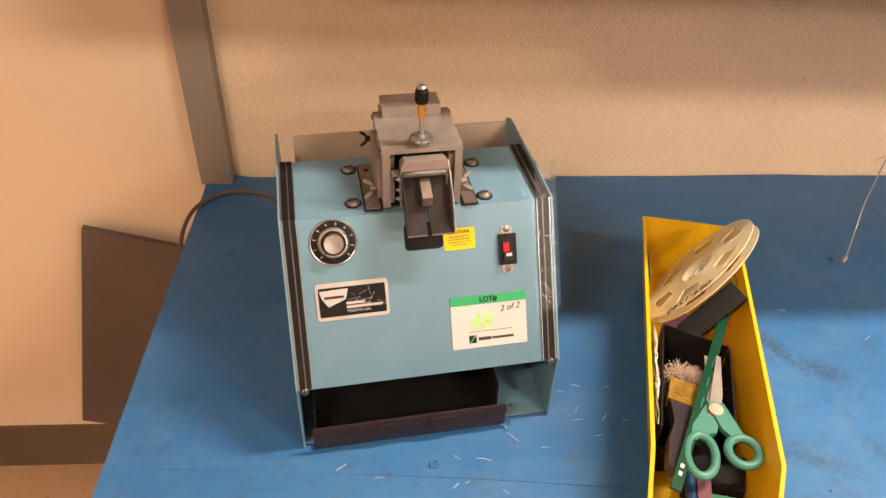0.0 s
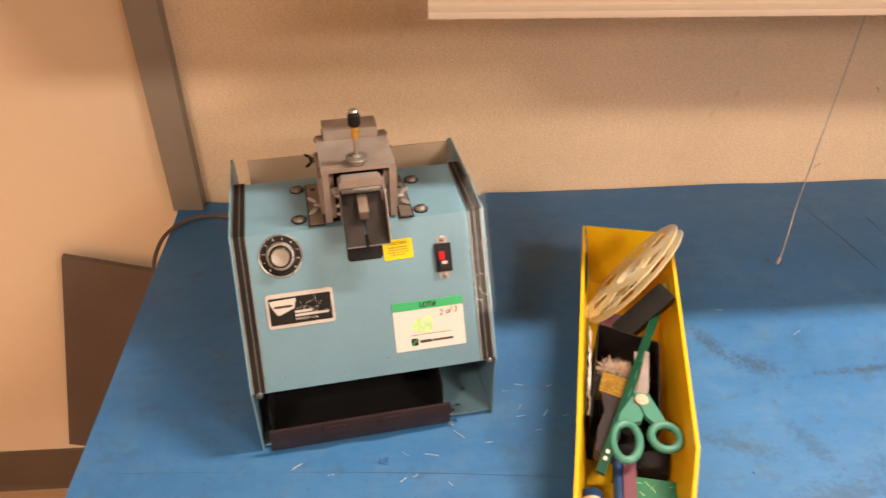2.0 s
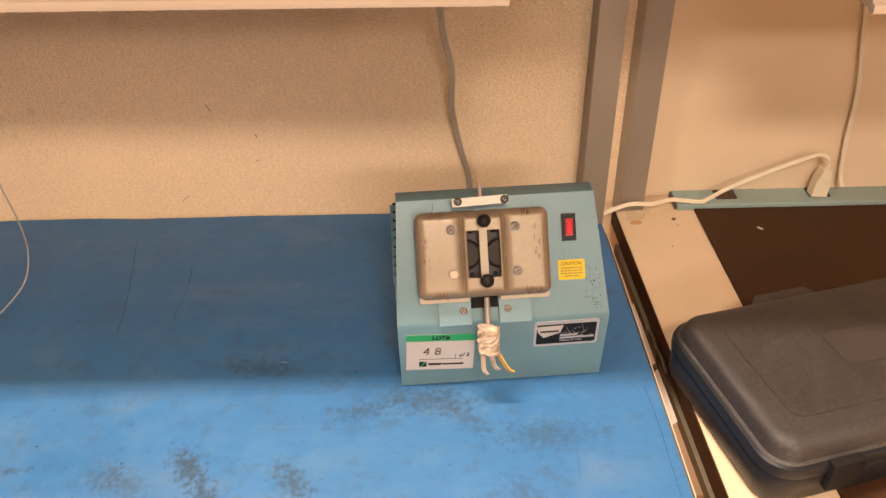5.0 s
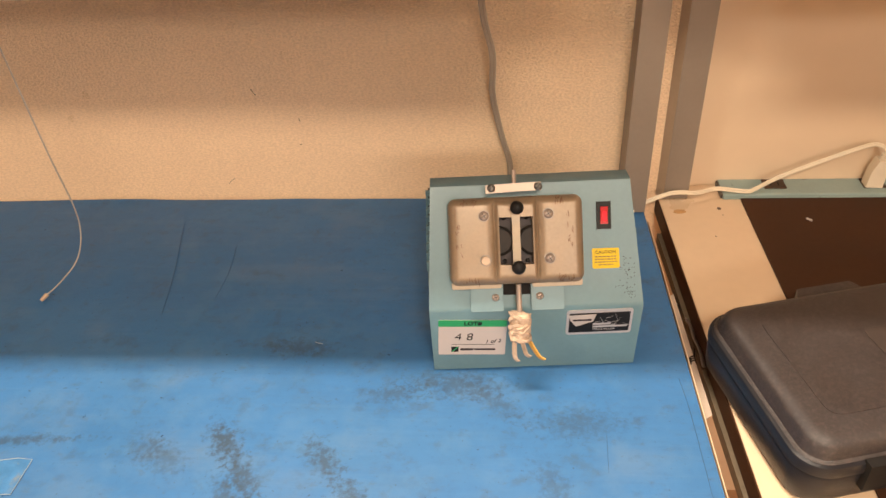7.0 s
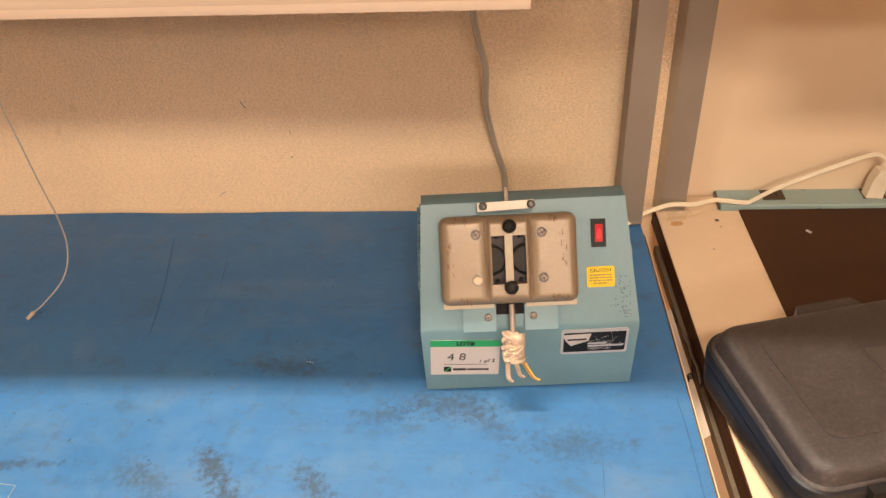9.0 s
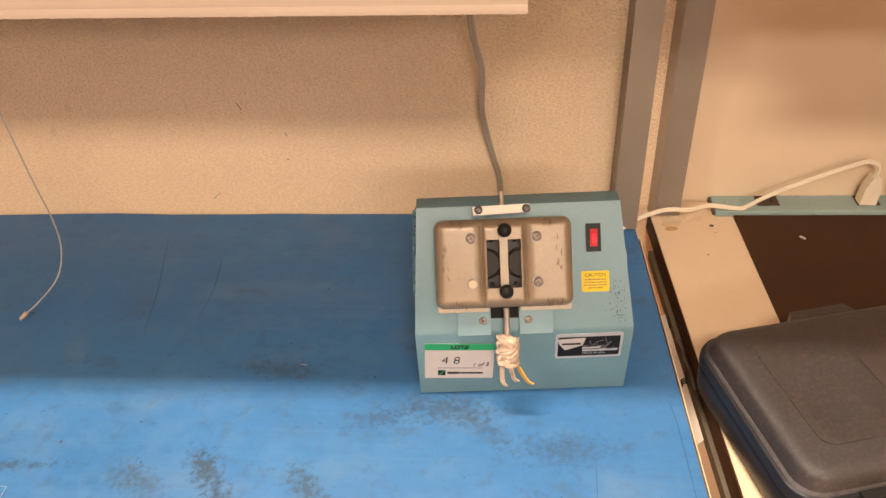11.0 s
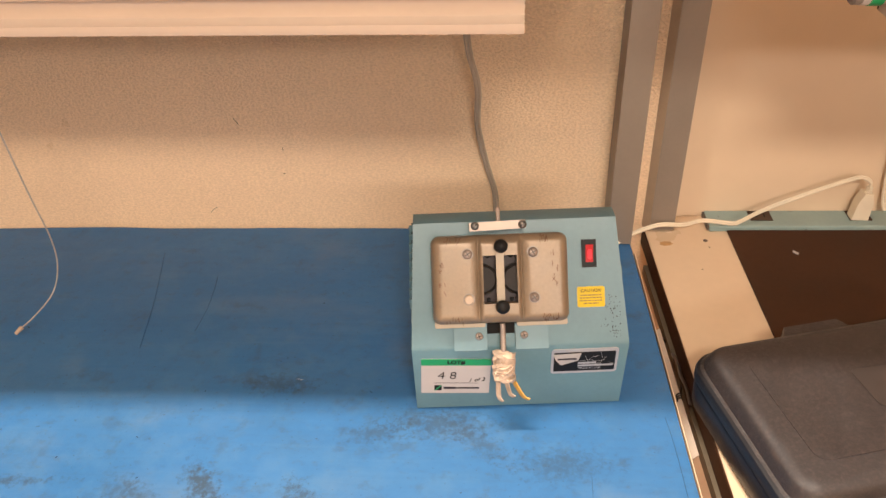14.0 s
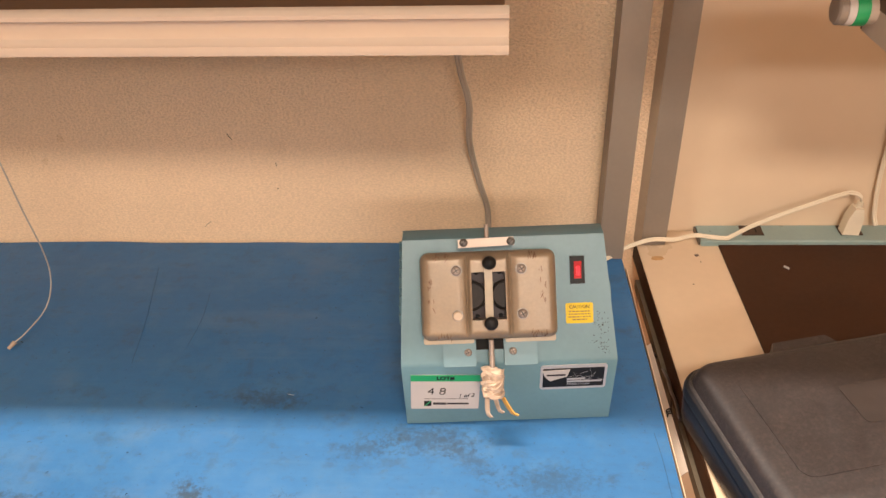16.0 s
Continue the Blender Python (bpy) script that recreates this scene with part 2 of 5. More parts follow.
M_STEEL = mat("brushed_tool_steel", (0.34, 0.285, 0.25), 0.44, 0.55, var=0.18, scale=30, bump=0.08, bscale=700)
M_PLATE = mat("tan_oxidised_plate", (0.19, 0.155, 0.122), 0.45, 0.4, var=0.2, scale=40)
M_FEEDBAR = mat("brown_oiled_steel", (0.17, 0.125, 0.10), 0.42, 0.6, var=0.2, scale=60)
M_LEAF = mat("brown_black_oxide_steel", (0.026, 0.020, 0.018), 0.46, 0.0, var=0.35, scale=45)
M_ROLLER = mat("greased_black_roller_steel", (0.030, 0.026, 0.024), 0.5, 0.2, var=0.3, scale=60)
M_DULL = mat("dull_zinc_plate", (0.20, 0.178, 0.16), 0.48, 0.6, var=0.15, scale=60)
M_DKSTEEL = mat("oily_dark_steel", (0.13, 0.125, 0.12), 0.40, 0.8, var=0.30, scale=40)
M_CHROME = mat("dull_chrome_trim", (0.42, 0.40, 0.38), 0.36, 0.9, var=0.10, scale=50)
M_BLACK = mat("black_plastic", (0.013, 0.012, 0.0115), 0.42, var=0.25, scale=25)
M_TRAY = mat("dark_purple_black_plastic", (0.030, 0.018, 0.018), 0.38, var=0.2, scale=15, spots=((0.050, 0.034, 0.033), 22, 0.6, 0.75))
# Near-black colour stands in for deep shade inside the tray and slots.
M_VOID = mat("painted_shade_black", (0.006, 0.005, 0.005), 0.8, var=0.2, scale=30)
M_CREAMPL = mat("cream_plastic_panel", (0.50, 0.385, 0.28), 0.5, var=0.06, scale=12)
M_WHITE = mat("white_label_stock", (0.52, 0.465, 0.43), 0.5, var=0.03, scale=20)
M_GREENBAND = mat("green_label_band", (0.02, 0.30, 0.10), 0.45, var=0.05, scale=30)
M_CREASE = mat("dark_crease_shade", (0.035, 0.09, 0.17), 0.6, var=0.2, scale=60)
M_INK = mat("black_ink", (0.02, 0.02, 0.02), 0.6, var=0.05)
M_FADEDINK = mat("thin_grey_print", (0.16, 0.11, 0.03), 0.6, var=0.2, scale=200)
M_GREENINK = mat("pale_green_highlighter_ink", (0.36, 0.56, 0.19), 0.6, var=0.2, scale=120)
M_BLUEINK = mat("faded_blue_ink", (0.025, 0.05, 0.20), 0.6, var=0.2, scale=90)
M_YLABEL = mat("yellow_caution_sticker", (0.62, 0.445, 0.003), 0.42, var=0.06, scale=30)
M_YELLOW = mat("yellow_polypropylene", (0.74, 0.435, 0.004), 0.38, var=0.06, scale=10, spread=0.25)
M_RED = mat("lit_red_rocker", (0.34, 0.004, 0.008), 0.18, emit=((1.0, 0.004, 0.012), 0.10))
M_PINKGLOW = mat("pale_pink_glare", (0.62, 0.36, 0.35), 0.25, emit=((1.0, 0.45, 0.42), 0.30))
M_REDGLOW = mat("glowing_red_rocker_window", (0.50, 0.01, 0.02), 0.15, emit=((1.0, 0.012, 0.03), 0.55))
M_BRASS = mat("worn_brass", (0.66, 0.40, 0.08), 0.30, 0.8, var=0.2, scale=60)
M_ALU = mat("turned_aluminium", (0.40, 0.37, 0.335), 0.34, 0.9, var=0.08, scale=60)
M_TAN = mat("tan_painted_steel_cover", (0.215, 0.158, 0.104), 0.40, 0.25, var=0.16, scale=22, bump=0.05, bscale=800,
            spots=((0.22, 0.15, 0.09), 55, 0.66, 0.74))
M_LIP = mat("pale_tan_enamel", (0.36, 0.295, 0.21), 0.45, var=0.12, scale=60)
M_EMBLEM = mat("worn_grey_foil", (0.48, 0.43, 0.39), 0.5, 0.1, var=0.1, scale=60)
M_RUST = mat("brown_rust", (0.10, 0.045, 0.02), 0.7, var=0.3, scale=200)
M_TAPE = mat("cream_masking_tape", (0.50, 0.37, 0.27), 0.75, var=0.28, scale=130, bump=0.3, bscale=400)
M_ORANGE = mat("amber_rubber_strip", (0.62, 0.33, 0.06), 0.5, var=0.15, scale=60)
M_CORD = mat("brown_grey_cord_pvc", (0.36, 0.295, 0.235), 0.45, var=0.08, scale=40)
M_DKCORD = mat("dark_brown_cord_pvc", (0.105, 0.080, 0.064), 0.45, var=0.08, scale=40)
M_WCORD = mat("cream_cord_pvc", (0.74, 0.64, 0.49), 0.42, var=0.05, scale=40)
M_WIRE = mat("pale_wire", (0.42, 0.385, 0.345), 0.4, 0.3, var=0.1, scale=60)
# Grey speckle carries scuffs and also the lid's sheen.
M_CASE = mat("black_moulded_case_plastic", (0.022, 0.017, 0.017), 0.44, var=0.14, scale=30, bump=0.40, bscale=1000,
             spots=((0.060, 0.044, 0.041), 260, 0.48, 0.74))
# Darker copy of the case plastic: side shade and blue reflection as colour.
M_CASEBASE = mat("shaded_case_side_plastic", (0.013, 0.013, 0.016), 0.36, var=0.12, scale=30, bump=0.15, bscale=900)
M_CASELABEL = mat("smooth_dark_case_field", (0.040, 0.031, 0.028), 0.42, var=0.15, scale=40)
M_CASE.node_tree.nodes["Principled BSDF"].inputs["Specular IOR Level"].default_value = 0.60
M_REEL = mat("milky_reel_plastic", (0.90, 0.77, 0.50), 0.36, var=0.06, scale=20)
M_REEL.node_tree.nodes["Principled BSDF"].inputs["Alpha"].default_value = 0.50
M_MINT = mat("mint_green_handle_plastic", (0.062, 0.205, 0.150), 0.42, var=0.06, scale=20)
M_DKGREEN = mat("dark_green_ruler_plastic", (0.006, 0.046, 0.021), 0.32, var=0.12, scale=20)
M_BRISTLE = mat("tan_natural_bristle", (0.42, 0.29, 0.21), 0.8, var=0.25, scale=60)
M_CARD = mat("black_card_box", (0.017, 0.0135, 0.0125), 0.6, var=0.2, scale=15)
M_GREYPL = mat("dark_grey_handle_plastic", (0.048, 0.038, 0.040), 0.24, var=0.2, scale=20)
M_FILM = mat("clear_creased_film", (0.95, 0.95, 0.93), 0.20, trans=0.97, var=0.02)
M_FILM.node_tree.nodes["Principled BSDF"].inputs["IOR"].default_value = 1.12
M_CLIP = mat("bright_snipped_lead", (0.85, 0.83, 0.80), 0.3, 0.3, var=0.05)
M_PINK = mat("dusty_pink_foam", (0.14, 0.045, 0.065), 0.8, var=0.12, scale=30)
M_BLUEPL = mat("deep_blue_cap_plastic", (0.014, 0.040, 0.11), 0.35, var=0.1, scale=20)
M_MESHGREEN = mat("green_circuit_board", (0.008, 0.105, 0.042), 0.45, var=0.3, scale=90)
M_PAPER = mat("cream_paper", (0.56, 0.47, 0.385), 0.7, var=0.05, scale=10)
# Pale colour for glints drawn on clear film.
M_GLINT = mat("painted_film_glint", (0.75, 0.72, 0.68), 0.15, var=0.1, scale=200)
M_REDPL = mat("red_plastic_grip", (0.55, 0.02, 0.02), 0.35, var=0.1, scale=20)
M_SILVER = mat("silver_nameplate", (0.52, 0.48, 0.45), 0.40, 0.45, var=0.08, scale=40)
for m_, level in ((M_BLACK, 0.12), (M_LEAF, 0.16), (M_ROLLER, 0.12), (M_CARD, 0.10), (M_GREYPL, 0.20), (M_TRAY, 0.16), (M_MESHGREEN, 0.15), (M_MINT, 0.30), (M_YLABEL, 0.20), (M_DKGREEN, 0.20), (M_INK, 0.1)):
    m_.node_tree.nodes["Principled BSDF"].inputs["Specular IOR Level"].default_value = level
M_SOCKET = mat("dark_brown_outlet_face", (0.06, 0.035, 0.022), 0.45, var=0.1, scale=40)


# ---- mesh tools ----
def V(*a):
    return Vector(a)


def prism(bm, pts, x0, x1, axis="x"):
    """A closed outline of (a, b) pairs drawn out along an axis from x0 to x1."""
    def at(w, a, b):
        return (w, a, b) if axis == "x" else (a, w, b) if axis == "y" else (a, b, w)
    lo = [bm.verts.new(at(x0, a, b)) for a, b in pts]
    hi = [bm.verts.new(at(x1, a, b)) for a, b in pts]
    k = len(pts)
    bm.faces.new(lo)
    bm.faces.new(hi[::-1])
    for i in range(k):
        bm.faces.new((lo[i], hi[i], hi[(i + 1) % k], lo[(i + 1) % k]))
    return bm


def box(bm, x0, x1, y0, y1, z0, z1):
    return prism(bm, [(y0, z0), (y1, z0), (y1, z1), (y0, z1)], x0, x1)


def cyl(bm, p, q, r, r2=None, seg=20):
    """A round bar from p to q, r thick at p and r2 at q."""
    p, q = Vector(p), Vector(q)
    m = Matrix.Translation((p + q) / 2) @ (q - p).to_track_quat("Z", "Y").to_matrix().to_4x4()
    bmesh.ops.create_cone(bm, cap_ends=True, segments=seg, radius1=r, radius2=r if r2 is None else r2, depth=(q - p).length, matrix=m)
    return bm


def lathe(bm, prof, m=None, seg=28):
    """A turned shape: (radius, height) pairs round z, then moved by m."""
    rings = []
    m = m or Matrix()
    for r, h in prof:
        rings.append([bm.verts.new(m @ V(r * math.cos(2 * math.pi * i / seg), r * math.sin(2 * math.pi * i / seg), h)) for i in range(seg)])
    for a, b in zip(rings, rings[1:]):
        for i in range(seg):
            j = (i + 1) % seg
            bm.faces.new((a[i], a[j], b[j], b[i]))
    bm.faces.new(rings[0][::-1])
    bm.faces.new(rings[-1])
    return bm


def smooth_line(pts, n=8):
    """Points along a smooth curve through pts."""
    pts = [Vector(p) for p in pts]
    ext = [2 * pts[0] - pts[1]] + pts + [2 * pts[-1] - pts[-2]]
    out = []
    for i in range(1, len(ext) - 2):
        a, b, c, d = ext[i - 1:i + 3]
        for k in range(n):
            t = k / n
            out.append(0.5 * (2 * b + (c - a) * t + (2 * a - 5 * b + 4 * c - d) * t * t + (3 * b - a - 3 * c + d) * t ** 3))
    return out + [pts[-1]]


def tube(bm, pts, r, seg=8, flat=1.0):
    """A bent round bar along pts; flat squeezes its section."""
    pts = [Vector(p) for p in pts]
    side = None
    rings = []
    for i, p in enumerate(pts):
        d = (pts[min(i + 1, len(pts) - 1)] - pts[max(i - 1, 0)]).normalized()
        if side is None:
            side = d.orthogonal().normalized()
        side = (side - d * side.dot(d)).normalized()
        up = d.cross(side)
        rings.append([bm.verts.new(p + r * (side * math.cos(2 * math.pi * k / seg) * flat + up * math.sin(2 * math.pi * k / seg))) for k in range(seg)])
    for a, b in zip(rings, rings[1:]):
        for k in range(seg):
            j = (k + 1) % seg
            bm.faces.new((a[k], a[j], b[j], b[k]))
    bm.faces.new(rings[0][::-1])
    bm.faces.new(rings[-1])
    return bm


def rounded(w, h, r, n=5, cx=0.0, cy=0.0):
    """Outline of a rectangle with rounded corners."""
    out = []
    for sx, sy, a0 in ((1, 1, 0), (-1, 1, 90), (-1, -1, 180), (1, -1, 270)):
        for i in range(n + 1):
            a = radians(a0 + 90 * i / n)
            out.append((cx + sx * (w / 2 - r) + r * math.cos(a), cy + sy * (h / 2 - r) + r * math.sin(a)))
    return out


def bev(bm, w, seg=2, angle=30):
    edges = [e for e in bm.edges if len(e.link_faces) == 2 and e.calc_face_angle(0) > radians(angle)]
    if edges:
        bmesh.ops.bevel(bm, geom=edges, offset=w, segments=seg, profile=0.5, affect="EDGES", clamp_overlap=True)
    return bm


def mesh_of(name, bm, material, angle=35):
    bmesh.ops.recalc_face_normals(bm, faces=bm.faces)
    me = bpy.data.meshes.new(name)
    bm.to_mesh(me)
    bm.free()
    me.materials.append(material)
    for f in me.polygons:
        f.use_smooth = True
    me.set_sharp_from_angle(angle=radians(angle))
    return me


def part(name, bm, material, parent, label=""):
    ob = new(name, mesh_of(name, bm, material))
    ob.parent = parent
    return tagged(ob, label)


def thing(name, label, category, m=None, group=""):
    ob = new(name)
    ob.empty_display_size = 0.05
    ob.matrix_world = m or Matrix()
    return tagged(ob, label, category, group)


def solo(name, bm, material, label, category, m=None, group=""):
    ob = new(name, mesh_of(name, bm, material))
    ob.matrix_world = m or Matrix()
    return tagged(ob, label, category, group)


def setting(name, bm, material, label=""):
    ob = new(name, mesh_of(name, bm, material))
    return tagged(ob, label, kind="structure")


def words(name, text, size, m, material, parent, thick=0.0002, shear=0.0, weight=0.0):
    """Flat lettering in the built-in font, its middle at m."""
    c = bpy.data.curves.new(name, "FONT")
    c.body, c.size, c.align_x, c.align_y, c.extrude, c.shear, c.offset = text, size, "CENTER", "CENTER", thick, shear, weight
    tmp = bpy.data.objects.new(name, c)
    me = bpy.data.meshes.new_from_object(tmp)
    bpy.data.objects.remove(tmp)
    me.materials.append(material)
    me.transform(m)
    ob = new(name, me)
    ob.parent = parent
    return ob


def B_():
    return bmesh.new()


def moved(bm, m):
    bm.transform(m)
    return bm

# ---- the room ----
DESK, FLOOR = 0.90, 0.10
X0, X1, Y1, ZC = -2.6, 4.2, -5.0, 2.72
setting("floor", box(B_(), X0, X1, Y1, 0.12, FLOOR - 0.05, FLOOR), M_FLOOR, "tan vinyl floor of the workshop")
setting("ceiling", box(B_(), X0, X1, Y1, 0.12, ZC, ZC + 0.05), M_CEIL, "white tiled ceiling")
setting("wall_north", box(B_(), -0.345, 1.53, 0.0, 0.12, FLOOR, ZC), M_PLASTER, "cream wall with knock-down plaster texture")
setting("wall_north_left", box(B_(), X0, -0.345, 0.0, 0.12, FLOOR, ZC), M_SMOOTH, "smooth cream painted wall")
setting("wall_north_right", box(B_(), 1.53, X1, 0.030, 0.12, FLOOR, ZC), M_SMOOTH, "smooth cream painted wall")
setting("wall_south", box(B_(), X0, X1, Y1 - 0.1, Y1, FLOOR, ZC), M_ROOM)
setting("wall_west", box(B_(), X0 - 0.1, X0, Y1, 0.12, FLOOR, ZC), M_ROOM)
setting("wall_east", box(B_(), X1, X1 + 0.1, Y1, 0.12, FLOOR, ZC), M_ROOM)
bm = prism(B_(), [(0.0, 0.0), (-0.014, 0.0), (-0.006, 0.012), (-0.004, 0.128), (0.0, 0.130)], X0, -0.40)
setting("baseboard", moved(bm, pose(0, -0.0005, FLOOR)), M_BASE, "brown rubber cove base along the wall")


def post(x0, x1, y0, y1, label, slant=0.0):
    """A grey steel upright standing at bench height: face plate, two returns to the wall, a slanting strip for its side
    and the shade there.
    """
    t = thing("bench_upright", label, "upright", pose(0, 0, 0), "bench uprights")
    z0 = DESK + 0.0022
    part("face_plate", bev(box(B_(), x0, x1, y0, y0 + 0.002, z0, 2.0), 0.0008, 2), M_GREYPOST, t)
    for xa in ((x1 - 0.0016,) if slant else (x0, x1 - 0.0016)):
        part("side_return", box(B_(), xa, xa + 0.0016, y0 + 0.0021, y1, z0, 2.0), M_GREYPOST, t)
    if slant:
        prof = [(x0 + 0.0003, y0 + 0.0003), (x0 + 0.0003, y0 + 0.0023), (x0 - slant, -0.0006), (x0 - slant - 0.0012, -0.0006)]
        # One brown strip stands for the post's side and the shaded plaster.
        part("shaded_strip", prism(B_(), prof, z0, 2.0, "z"), M_TANBROWN, t, "brown slanting strip for the post's side and shaded plaster")
    return t


post(-0.379, -0.326, -0.0305, -0.0008, "warm grey steel bench upright against the wall")
post(1.4550, 1.4915, -0.0500, -0.0008, "warm grey steel bench upright against the wall")
post(1.5250, 1.5620, -0.0125, 0.0292, "warm grey steel upright of the neighbouring bench", 0.0085)

# ---- blue workbench ----
bench = thing("workbench", "workbench with a stained blue vinyl top", "workbench")
bm = prism(B_(), [(-0.362, -0.86), (1.4985, -0.86), (1.4885, -0.006), (-0.362, -0.006)], DESK - 0.034, DESK - 0.004, "z")
part("worktop", bev(bm, 0.002), M_LAMINATE, bench, "cream laminate worktop")
bm = B_()
prism(bm, [(1.5048, -0.86), (1.5058, -0.86), (1.4947, -0.07), (1.4937, -0.07)], DESK - 0.032, DESK + 0.0004, "z")
part("edge_trim", bev(bm, 0.0004), M_LAMINATE, bench, "pale worn edge strip")
for x in (-0.30, 1.38):
    for y in (-0.80, -0.10):
        part("leg", bev(box(B_(), x - 0.025, x + 0.025, y - 0.025, y + 0.025, FLOOR, DESK - 0.035), 0.003), M_GREYPOST, bench)

bm = B_()
nx, ny = 150, 60
grid = []
for j in range(ny + 1):
    row = []
    for i in range(nx + 1):
        y = -0.868 + 0.864 * j / ny
        x = -0.372 + (1.8635 - 0.0140 * (y + 0.06)) * i / nx
        z = DESK
        if j == ny:
            y += 0.0015 * noise.noise((x * 9, 3.0, 0))
            z += max(0, 0.006 * noise.noise((x * 4, 1.0, 0)))
        if j >= ny - 2 and i < 6:
            z += 0.010 * (j - ny + 3) / 3 * (6 - i) / 6
        row.append(bm.verts.new((x, y, z + 0.0006 * noise.noise((x * 6, y * 6, 2.0)) + 0.0007 * noise.noise((x * 1.2, y * 22, 5.0)))))
    grid.append(row)
for j in range(ny):
    for i in range(nx):
        bm.faces.new((grid[j][i], grid[j][i + 1], grid[j + 1][i + 1], grid[j + 1][i]))
ext = bmesh.ops.extrude_face_region(bm, geom=bm.faces[:])
bmesh.ops.translate(bm, verts=[v for v in ext["geom"] if isinstance(v, bmesh.types.BMVert)], vec=(0, 0, -0.0032))
solo("bench_mat", bm, M_MAT, "blue vinyl bench mat with dark stains and pale smears", "bench mat")

# ---- task light over the bench ----
light = thing("task_light", "long cream task light hood hung over the bench, switched off", "task light", pose(0.0, 0, 0))
T = pose(0.075, -0.371, 1.3665, 0, 0.5, -0.75)
prof = [(0.000, 0.000), (-0.005, 0.0005), (-0.006, 0.004), (-0.005, 0.0085), (-0.001, 0.0095), (0.0035, 0.013), (0.0045, 0.020), (0.001, 0.028), (-0.004, 0.0305), (-0.0045, 0.034),
        (0.000, 0.0375), (0.006, 0.038), (0.006, 0.003)]
part("front_rail", moved(prism(B_(), prof, 0.0, 1.235), T), M_HOOD, light, "cream front rail with rolled lips")
bm = prism(B_(), [(0.0062, 0.030), (0.0062, 0.0378), (0.014, 0.039), (0.070, 0.044), (0.074, 0.040), (0.074, 0.004), (0.072, 0.004), (0.072, 0.030)], 0.001, 1.231)
part("hood_top", moved(bev(bm, 0.0008), T), M_HOODTOP, light, "dark brown hood top")
for z in (0.0025, 1.2295):
    bm = prism(B_(), [(0.0062, 0.003), (0.0718, 0.003), (0.0718, 0.0296), (0.0062, 0.0296)], z - 0.001, z + 0.001)
    part("end_cap", moved(bm, T), M_HOOD, light)
part("tube", moved(cyl(B_(), (0.02, 0.038, 0.015), (1.21, 0.038, 0.015), 0.0125, seg=18), T), M_WHITE, light, "unlit white tube")
for x in (0.20, 1.03):
    part("hanger", moved(box(B_(), x - 0.008, x + 0.008, 0.050, 0.053, 0.0425, 0.101), T), M_GREYPOST, light)
light2 = copy_thing(light, pose(1.571, 0.042, -0.046))
# end of the tube that sticks out of the second light
sp_ = thing("lamp_tube_end", "white tube end with a green band beside the second light", "tube")
part("glass", cyl(B_(), (1.6402, -0.270, 1.3472), (1.6655, -0.270, 1.3470), 0.0130, seg=20), M_HOOD, sp_)
part("green_band", cyl(B_(), (1.6285, -0.270, 1.3474), (1.6400, -0.270, 1.3472), 0.0145, seg=20), M_GREENBAND, sp_, "green end band")
part("collar", cyl(B_(), (1.6215, -0.270, 1.3475), (1.6283, -0.270, 1.3474), 0.0140, seg=20), M_WHITE, sp_)
part("end_cap", lathe(B_(), [(0.004, 0.0), (0.0115, 0.001), (0.0136, 0.003), (0.0136, 0.0095)], pose(1.6118, -0.270, 1.3477, 0, 90, 0), 20), M_GREYPOST, sp_)
# shelves above the lights
for x0, x1, y1 in ((-0.64, 1.415, -0.002), (1.455, 3.30, -0.053)):
    sh = thing("overhead_shelf", "cream laminate shelf above the task light", "shelf", Matrix(), "overhead shelves")
    part("board", bev(box(B_(), x0, x1, -0.42, y1, 1.468, 1.490), 0.002), M_LAMINATE, sh)
    part("front_lip", bev(box(B_(), x0, x1, -0.426, -0.4205, 1.466, 1.500), 0.001), M_GREYPOST, sh)

# hanging wire from the light
wire = smooth_line([(0.693, -0.215, 1.372), (0.694, -0.212, 1.25), (0.694, -0.205, 1.10), (0.695, -0.200, 1.02), (0.691, -0.204, 0.975), (0.681, -0.222, 0.942), (0.662, -0.252, 0.924), (0.650, -0.268, 0.918)])
w = thing("pull_wire", "thin pale wire dangling from the task light", "wire")
part("strand", tube(B_(), wire, 0.0010, 6), M_WIRE, w)
part("tip", cyl(B_(), (0.652, -0.266, 0.919), (0.645, -0.274, 0.914), 0.0032, 0.0024, 10), M_TANBROWN, w, "small brown tip")

# cord of the light down the wall
pts = smooth_line([(1.236, -0.30, 1.370), (1.243, -0.10, 1.31), (1.250, -0.048, 1.211), (1.261, -0.036, 1.153), (1.260, -0.024, 1.09), (1.272, -0.012, 1.02), (1.284, -0.006, 0.97), (1.286, -0.010, 0.93), (1.287, -0.03, 0.905)])
bm = tube(B_(), pts, 0.0025, 8)
tube(bm, [p + V(0.0042, 0, 0) for p in pts], 0.0025, 8)
solo("power_cord", bm, M_CORD, "brown-grey twin power cord hanging on the wall", "cord")

pts = smooth_line([(1.80, -0.29, 1.375), (1.82, -0.05, 1.31), (1.832, 0.018, 1.24), (1.842, 0.022, 1.18), (1.862, 0.022, 1.08), (1.868, 0.022, 1.0), (1.876, 0.020, 0.94), (1.880, 0.012, 0.921)])
bm = tube(B_(), pts, 0.0019, 8)
tube(bm, [p + V(0.0032, 0, 0) for p in pts], 0.0019, 8)
solo("power_cord", bm, M_WCORD, "cream twin power cord hanging behind the cream bench", "cord")

# leaning board beside the bench
bm = bev(box(B_(), 0, 0.56, -0.012, 0, -0.585, 0), 0.002)
solo("leaning_board", bm, M_BROWN, "dark brown board leaning askew against the wall", "board", pose(-0.606, -0.022, 0.811, 3, 15.5, 0))

